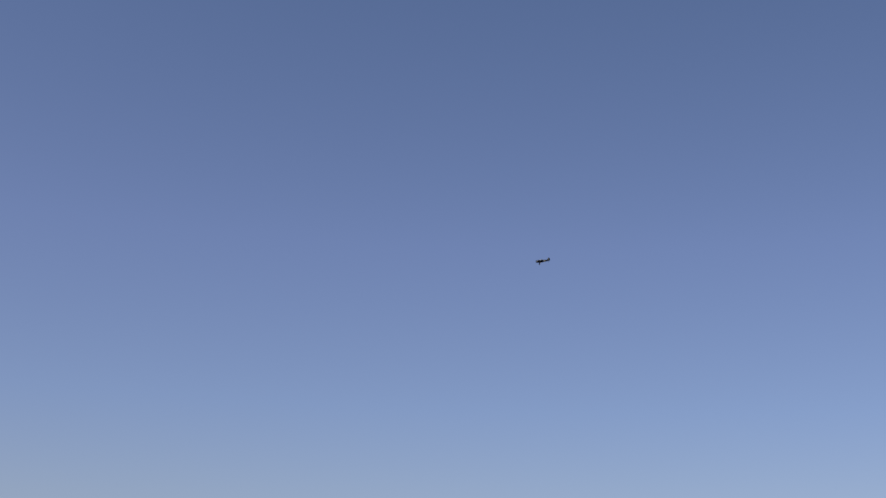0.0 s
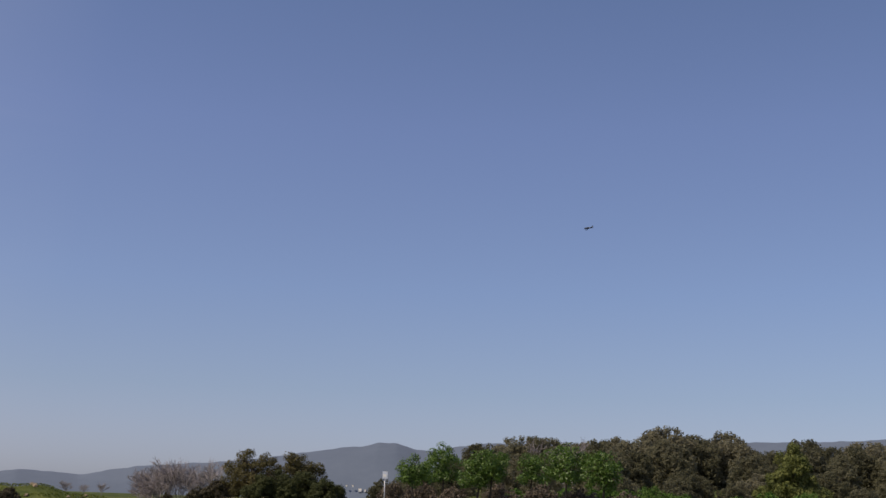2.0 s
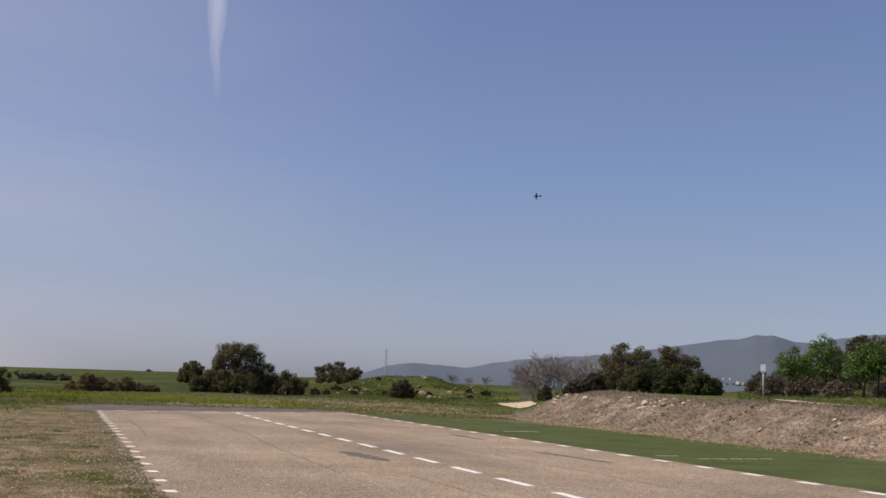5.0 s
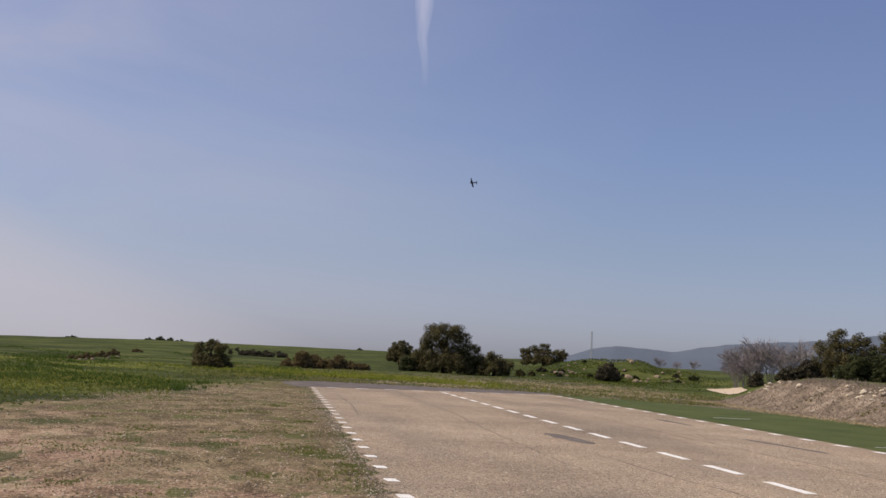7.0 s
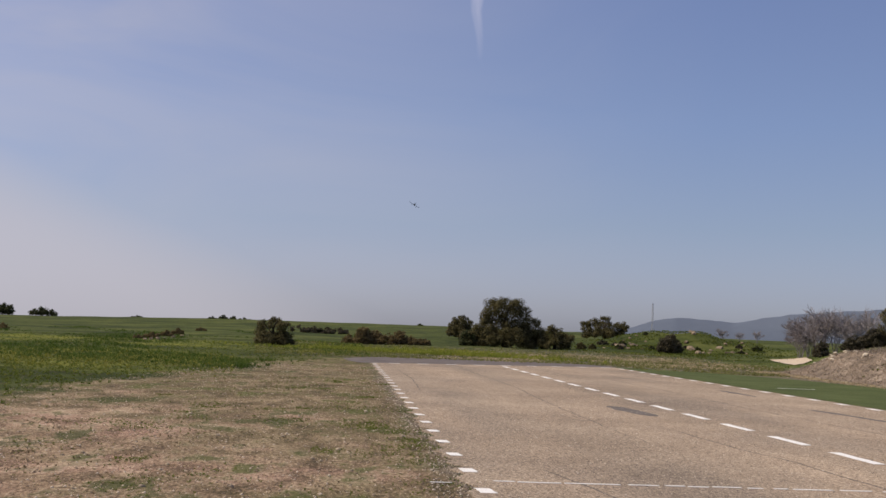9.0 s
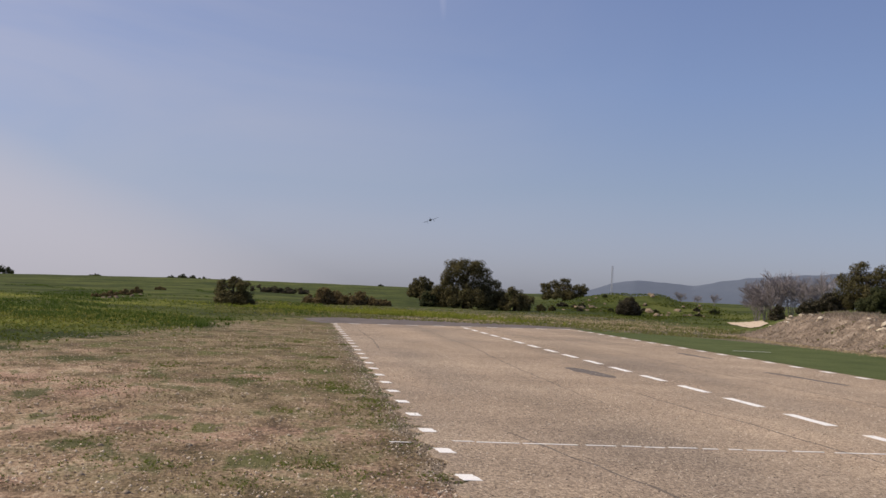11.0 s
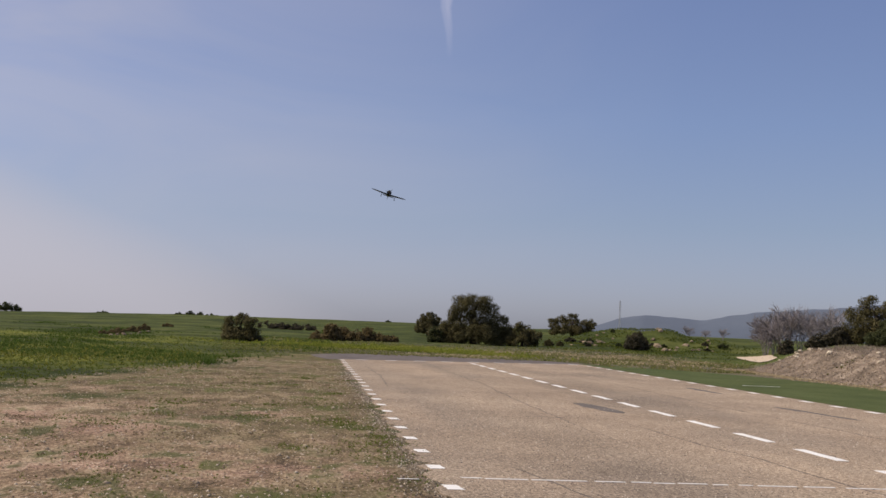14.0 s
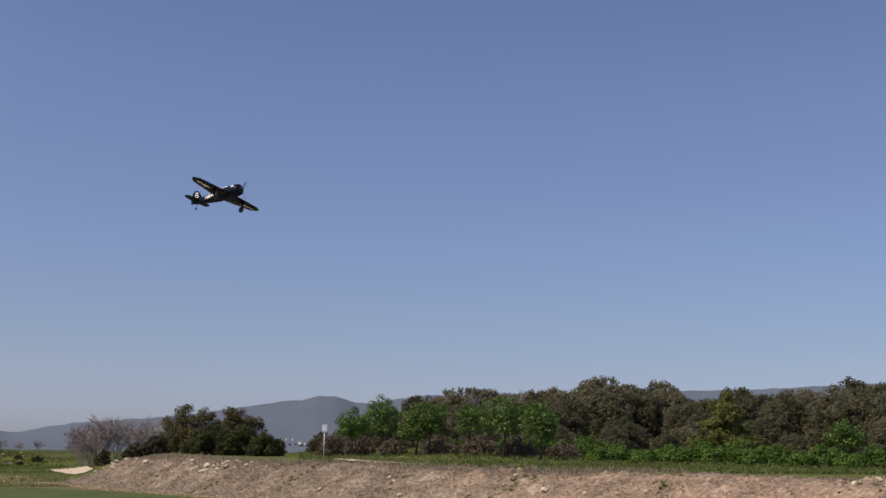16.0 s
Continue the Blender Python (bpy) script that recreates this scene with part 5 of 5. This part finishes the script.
# ---- the model aeroplane: nose along +y, right wing along +x ----
def loft(sections, sides=16):
    """Closed tube through sections (y, half width, half height, centre height)."""
    vs, fs = [], []
    for y, w, h, c in sections:
        for k in range(sides):
            a = 6.28318 * k / sides
            vs.append((w * math.cos(a), y, c + h * math.sin(a)))
    for i in range(len(sections) - 1):
        for k in range(sides):
            j = (k + 1) % sides
            fs.append((i * sides + k, (i + 1) * sides + k, (i + 1) * sides + j, i * sides + j))
    fs.append(tuple(range(sides)))
    fs.append(tuple((len(sections) - 1) * sides + k for k in range(sides))[::-1])
    return vs, fs


def panel_wing(root, tip, n=8):
    """A tapered wing panel between two sections (x, leading y, trailing y, z, thickness), rounded at the tip."""
    vs, fs = [], []
    prof = [(0, 0), (0.05, 0.5), (0.25, 1.0), (0.6, 0.7), (1.0, 0.05), (0.6, -0.45), (0.25, -0.6), (0.05, -0.4)]
    rows = [i / n for i in range(n + 1)]
    for t in rows:
        x = root[0] + (tip[0] - root[0]) * t
        le, te = root[1] + (tip[1] - root[1]) * t, root[2] + (tip[2] - root[2]) * t
        z, th = root[3] + (tip[3] - root[3]) * t, root[4] + (tip[4] - root[4]) * t
        if t > 0.85:
            q = (t - 0.85) / 0.15
            cut = 0.42 * q ** 2.2
            le, te, th = le - (le - te) * cut * 0.8, te + (le - te) * cut, th * (1 - 0.6 * q)
        for u, v in prof:
            vs.append((x, le + (te - le) * u, z + th * v * 0.5))
    m = len(prof)
    for i in range(n):
        for k in range(m):
            j = (k + 1) % m
            q = (i * m + k, i * m + j, (i + 1) * m + j, (i + 1) * m + k)
            fs.append(q if tip[0] > root[0] else q[::-1])
    fs.append(tuple(range(m)))
    fs.append(tuple(n * m + k for k in range(m))[::-1])
    return vs, fs


def star_shape(s, z=0.0):
    pts = []
    for k in range(10):
        a, q = 1.5708 + 6.28318 * k / 10, s if k % 2 == 0 else s * 0.4
        pts.append((q * math.cos(a), q * math.sin(a)))
    return pts


def plate(points, thick, mat, name):
    n = len(points)
    vs = [(x, y, 0) for x, y in points] + [(x, y, thick) for x, y in points]
    fs = [tuple(range(n))[::-1], tuple(range(n, 2 * n))] + [(i, (i + 1) % n, n + (i + 1) % n, n + i) for i in range(n)]
    return mesh_of(name, vs, fs, mat)


def build_aeroplane():
    ob = tagged(new("model_aeroplane"), "navy blue radio-controlled propeller fighter with white star markings", "model aeroplane")
    fus = [(0.41, 0.078, 0.078, 0.0), (0.385, 0.098, 0.100, 0.0), (0.31, 0.107, 0.112, 0.0), (0.20, 0.106, 0.114, 0.0), (0.05, 0.10, 0.115, 0.0), (-0.15, 0.083, 0.102, 0.0),
           (-0.35, 0.063, 0.082, 0.01), (-0.55, 0.042, 0.06, 0.02), (-0.70, 0.022, 0.04, 0.03), (-0.77, 0.008, 0.02, 0.035)]
    v, f = loft(fus, 18)
    body = part("fuselage", mesh_of("fuselage", v, f, M_NAVY, True), ob)
    v, f = loft([(0.415, 0.064, 0.064, 0.0), (0.40, 0.074, 0.074, 0.0)], 18)
    part("cowl_opening", mesh_of("cowl_opening", v, f, M_BLACK, True), body)
    v, f = loft([(0.14, 0.02, 0.01, 0.10), (0.10, 0.042, 0.045, 0.108), (0.0, 0.046, 0.062, 0.11), (-0.12, 0.042, 0.05, 0.10), (-0.22, 0.025, 0.02, 0.085)], 14)
    part("canopy", mesh_of("canopy", v, f, M_GLASS, True), body, "clear bubble canopy")
    for s in (-1, 1):
        v, f = panel_wing((0.07 * s, 0.24, -0.085, -0.055, 0.045), (0.84 * s, 0.155, -0.015, -0.015, 0.020))
        wing = part("wing", mesh_of("wing", v, f, M_NAVY, True), ob)
        v, f = panel_wing((0.02 * s, -0.54, -0.72, 0.045, 0.018), (0.30 * s, -0.58, -0.69, 0.045, 0.010), 5)
        part("tailplane", mesh_of("tailplane", v, f, M_NAVY, True), ob)
        star = plate(star_shape(0.06), 0.003, M_WHITE, "star_marking")
        bar = plate([(-0.12, -0.02), (0.12, -0.02), (0.12, 0.02), (-0.12, 0.02)], 0.002, M_WHITE, "bar_marking")
        # on the fuselage side, facing out
        side = Matrix.Translation((0.074 * s, -0.27, 0.015)) @ Matrix(((0, 0, s, 0), (s, 0, 0, 0), (0, 1, 0, 0), (0, 0, 0, 1))) @ pose(0, 0, 0, 0, -7, 0)
        part("star_marking", star, body, "white star", side)
        part("bar_marking", bar, body, "white bar", side @ Matrix.Translation((0, 0, -0.004)))
        nose = Matrix.Translation((0.100 * s, 0.30, 0.045)) @ Matrix(((0, 0, s, 0), (s, 0, 0, 0), (0, 1, 0, 0), (0, 0, 0, 1)))
        part("nose_marking", plate([(-0.03, -0.012), (0.03, -0.012), (0.03, 0.02), (-0.03, 0.02)], 0.003, M_WHITE, "nose_marking"), body, "small white mark", nose)
        txt = bpy.data.curves.new("letter", "FONT")
        txt.body, txt.size, txt.extrude, txt.align_x = "B", 0.17, 0.002, "CENTER"
        txt.materials.append(M_WHITE)
        fin_side = Matrix.Translation((0.012 * s, -0.64, 0.09)) @ Matrix(((0, 0, s, 0), (s, 0, 0, 0), (0, 1, 0, 0), (0, 0, 0, 1)))
        part("letter", txt, ob, "white letter B", fin_side)
        # landing gear
        leg = part("gear_leg", mesh_of("gear_leg", *tube([(0.32 * s, 0.12, -0.05), (0.32 * s, 0.15, -0.205)], [0.012, 0.010], 8), M_STEEL, True), ob)
        v, f = tube([(0.305 * s, 0.15, -0.21), (0.312 * s, 0.15, -0.21), (0.328 * s, 0.15, -0.21), (0.335 * s, 0.15, -0.21)], [0.042, 0.055, 0.055, 0.042], 16)
        part("wheel", mesh_of("wheel", v, f, M_RUBBER, True), leg)
        v, f = box(0.35 * s - 0.004, 0.35 * s + 0.004, 0.10, 0.16, -0.14, -0.05)
        part("gear_door", mesh_of("gear_door", v, f, M_NAVY), leg)
        wstar = Matrix.Translation((0.52 * s, 0.07, -0.012)) @ pose(0, 0, 0, 0, -3 * s, 0)
        low = Matrix.Translation((0.57 * s, 0.07, -0.041)) @ pose(0, 0, 0, 180, -3 * s, 0)
        part("bar_marking", plate([(-0.15, -0.014), (0.15, -0.014), (0.15, 0.014), (-0.15, 0.014)], 0.002, M_WHITE, "bar_marking"), wing, "white bar", low)
        if s < 0:
            part("star_marking", star, wing, "white star", wstar)
        else:
            part("star_marking", star, wing, "white star", Matrix.Translation((0.52, 0.07, -0.046)) @ pose(0, 0, 0, 180, -3, 0))
    fin = [(-0.50, 0.06), (-0.60, 0.21), (-0.64, 0.245), (-0.70, 0.25), (-0.74, 0.22), (-0.775, 0.06), (-0.76, 0.0)]
    n = len(fin)
    vs = [(0.010, y, z) for y, z in fin] + [(-0.010, y, z) for y, z in fin]
    fs = [tuple(range(n)), tuple(range(n, 2 * n))[::-1]] + [(i, n + i, n + (i + 1) % n, (i + 1) % n) for i in range(n)]
    part("fin", mesh_of("fin", vs, fs, M_NAVY), ob)
    strut = part("tail_wheel_strut", mesh_of("tail_wheel_strut", *tube([(0, -0.62, -0.03), (0, -0.65, -0.10)], [0.008, 0.006], 6), M_STEEL, True), ob)
    v, f = tube([(-0.01, -0.65, -0.11), (-0.005, -0.65, -0.11), (0.005, -0.65, -0.11), (0.01, -0.65, -0.11)], [0.015, 0.02, 0.02, 0.015], 12)
    part("tail_wheel", mesh_of("tail_wheel", v, f, M_RUBBER, True), strut)
    prop = part("propeller", mesh_of("propeller", *loft([(0.0, 0.02, 0.02, 0), (0.03, 0.024, 0.024, 0), (0.06, 0.012, 0.012, 0), (0.066, 0.002, 0.002, 0)], 12), M_BLACK, True), ob, "black propeller hub", pose(0, 0.415, 0))
    for k in range(3):
        a = 6.28318 * k / 3
        c, s_ = math.cos(a), math.sin(a)
        pts = [(0.01, -0.012), (0.08, -0.02), (0.16, -0.018), (0.20, -0.006), (0.20, 0.006), (0.16, 0.018), (0.08, 0.02), (0.01, 0.012)]
        vs = [(c * u - s_ * w, 0.03 + 0.4 * w + q, s_ * u + c * w) for q in (-0.002, 0.002) for u, w in pts]
        m = len(pts)
        fs = [tuple(range(m)), tuple(range(m, 2 * m))[::-1]] + [(i, m + i, m + (i + 1) % m, (i + 1) % m) for i in range(m)]
        part("blade", mesh_of("blade", vs, fs, M_BLADE), prop)
    return ob, prop


aeroplane, propeller = build_aeroplane()
aeroplane.scale = (1.1, 1.1, 1.1)


def build_insect():
    ob = tagged(new("flying_insect"), "small dark insect flying past", "insect")
    v, f = loft([(0.006, 0.0008, 0.0008, 0), (0.004, 0.002, 0.002, 0), (0, 0.0026, 0.0024, 0), (-0.005, 0.002, 0.002, 0), (-0.008, 0.0006, 0.0006, 0)], 10)
    part("body", mesh_of("body", v, f, M_BLACK, True), ob)
    for s in (-1, 1):
        pts = [(0.001 * s, 0.002), (0.007 * s, 0.004), (0.009 * s, 0.001), (0.006 * s, -0.002)]
        part("wing", plate(pts, 0.0003, M_BLACK, "wing"), ob, "", pose(0, 0, 0.002))
    return ob


insect = build_insect()


def flight(x, y, z, heading, climb, bank):
    return Matrix.Translation((x, y, z)) @ pose(0, 0, 0, 0, 0, heading) @ pose(0, 0, 0, climb, 0, 0) @ pose(0, 0, 0, 0, bank, 0)


# seconds, place, heading to the left of +y, climb, bank to the right
FLIGHT = [
    (0, 90.44, 53.28, 34.53, 26, -4, -27), (0.5, 98.63, 69.06, 37.55, 28, -4, -27), (1, 105.73, 85.62, 39.79, 30, -4, -26),
    (1.5, 110.97, 103.62, 40.78, 31, -4, -24), (2, 113.22, 122.39, 41.16, 32, -4, -21), (2.5, 114.36, 141.13, 41.22, 34, -4, -18),
    (3, 111.35, 156.63, 40.13, 37, -4, -17), (3.5, 107.86, 171.54, 39.17, 42, -4, -16), (4.7, 86.24, 190.40, 36.21, 62, -3, -45),
    (5.8, 57.93, 197.32, 33.75, 84, -3, -70), (6, 53.18, 198.86, 33.63, 90, -4, -74), (6.5, 41.44, 196.63, 32.36, 99, -5, -78),
    (7, 30.56, 193.66, 30.99, 109, -6, -68), (7.5, 22.44, 189.91, 29.24, 120, -9, -58), (8, 16.22, 185.87, 26.31, 136, -12, -46),
    (8.5, 12.16, 179.83, 22.73, 154, -13, -35), (9, 10.28, 173.50, 19.78, 170, -12, -31), (9.2, 9.81, 168.57, 18.50, 174, -11, -29),
    (10.3, 11.76, 140.56, 11.45, 178, -6, 0), (11.3, 13.61, 115.53, 7.58, 172, -3, 25), (11.5, 12.86, 109.46, 6.66, 170, 6, 19),
    (12, 9.98, 96.77, 7.13, 168, 12, -2), (12.5, 7.52, 86.76, 8.63, 169, 12, -18), (13, 5.78, 77.24, 9.40, 172, 8, -7),
    (13.5, 4.52, 68.32, 9.14, 175, 6, -13), (14, 3.82, 59.99, 8.27, 180, 6, -16), (14.5, 4.09, 51.34, 7.69, 185, 7, -14),
    (15, 5.52, 41.79, 7.49, 190, 8, -17), (15.5, 7.69, 31.67, 7.02, 195, 8, -17), (15.6, 8.42, 29.49, 6.97, 196, 8, -16),
    (15.7, 8.74, 27.28, 6.83, 198, 8, -16), (15.8, 9.52, 24.86, 6.73, 199, 8, -15), (15.9, 9.89, 22.74, 6.69, 198, 8, -11), (16, 10.62, 20.14, 6.57, 199, 8, -10)]


def motions():
    walk(aeroplane, [(t, flight(*row)) for t, *row in FLIGHT])
    walk(propeller, [(k / 30, pose(0, 0.415, 0, 0, (76 * k) % 360, 0)) for k in range(481)])
    walk(insect, [(0, pose(-6, 4.1, 2.0, 0, 0, -90)), (12.1, pose(-1.2, 4.0, 2.19, 0, 0, -90)), (12.3, pose(-0.19, 3.95, 2.21, 0, 0, -90)), (12.4, pose(0.30, 3.94, 2.23, 0, 0, -90)),
                  (12.5, pose(0.69, 3.89, 2.24, 0, 0, -90)), (12.7, pose(1.6, 3.7, 2.3, 0, 0, -90)), (16, pose(9, -6, 3.0, 0, 0, -90))])


motions()
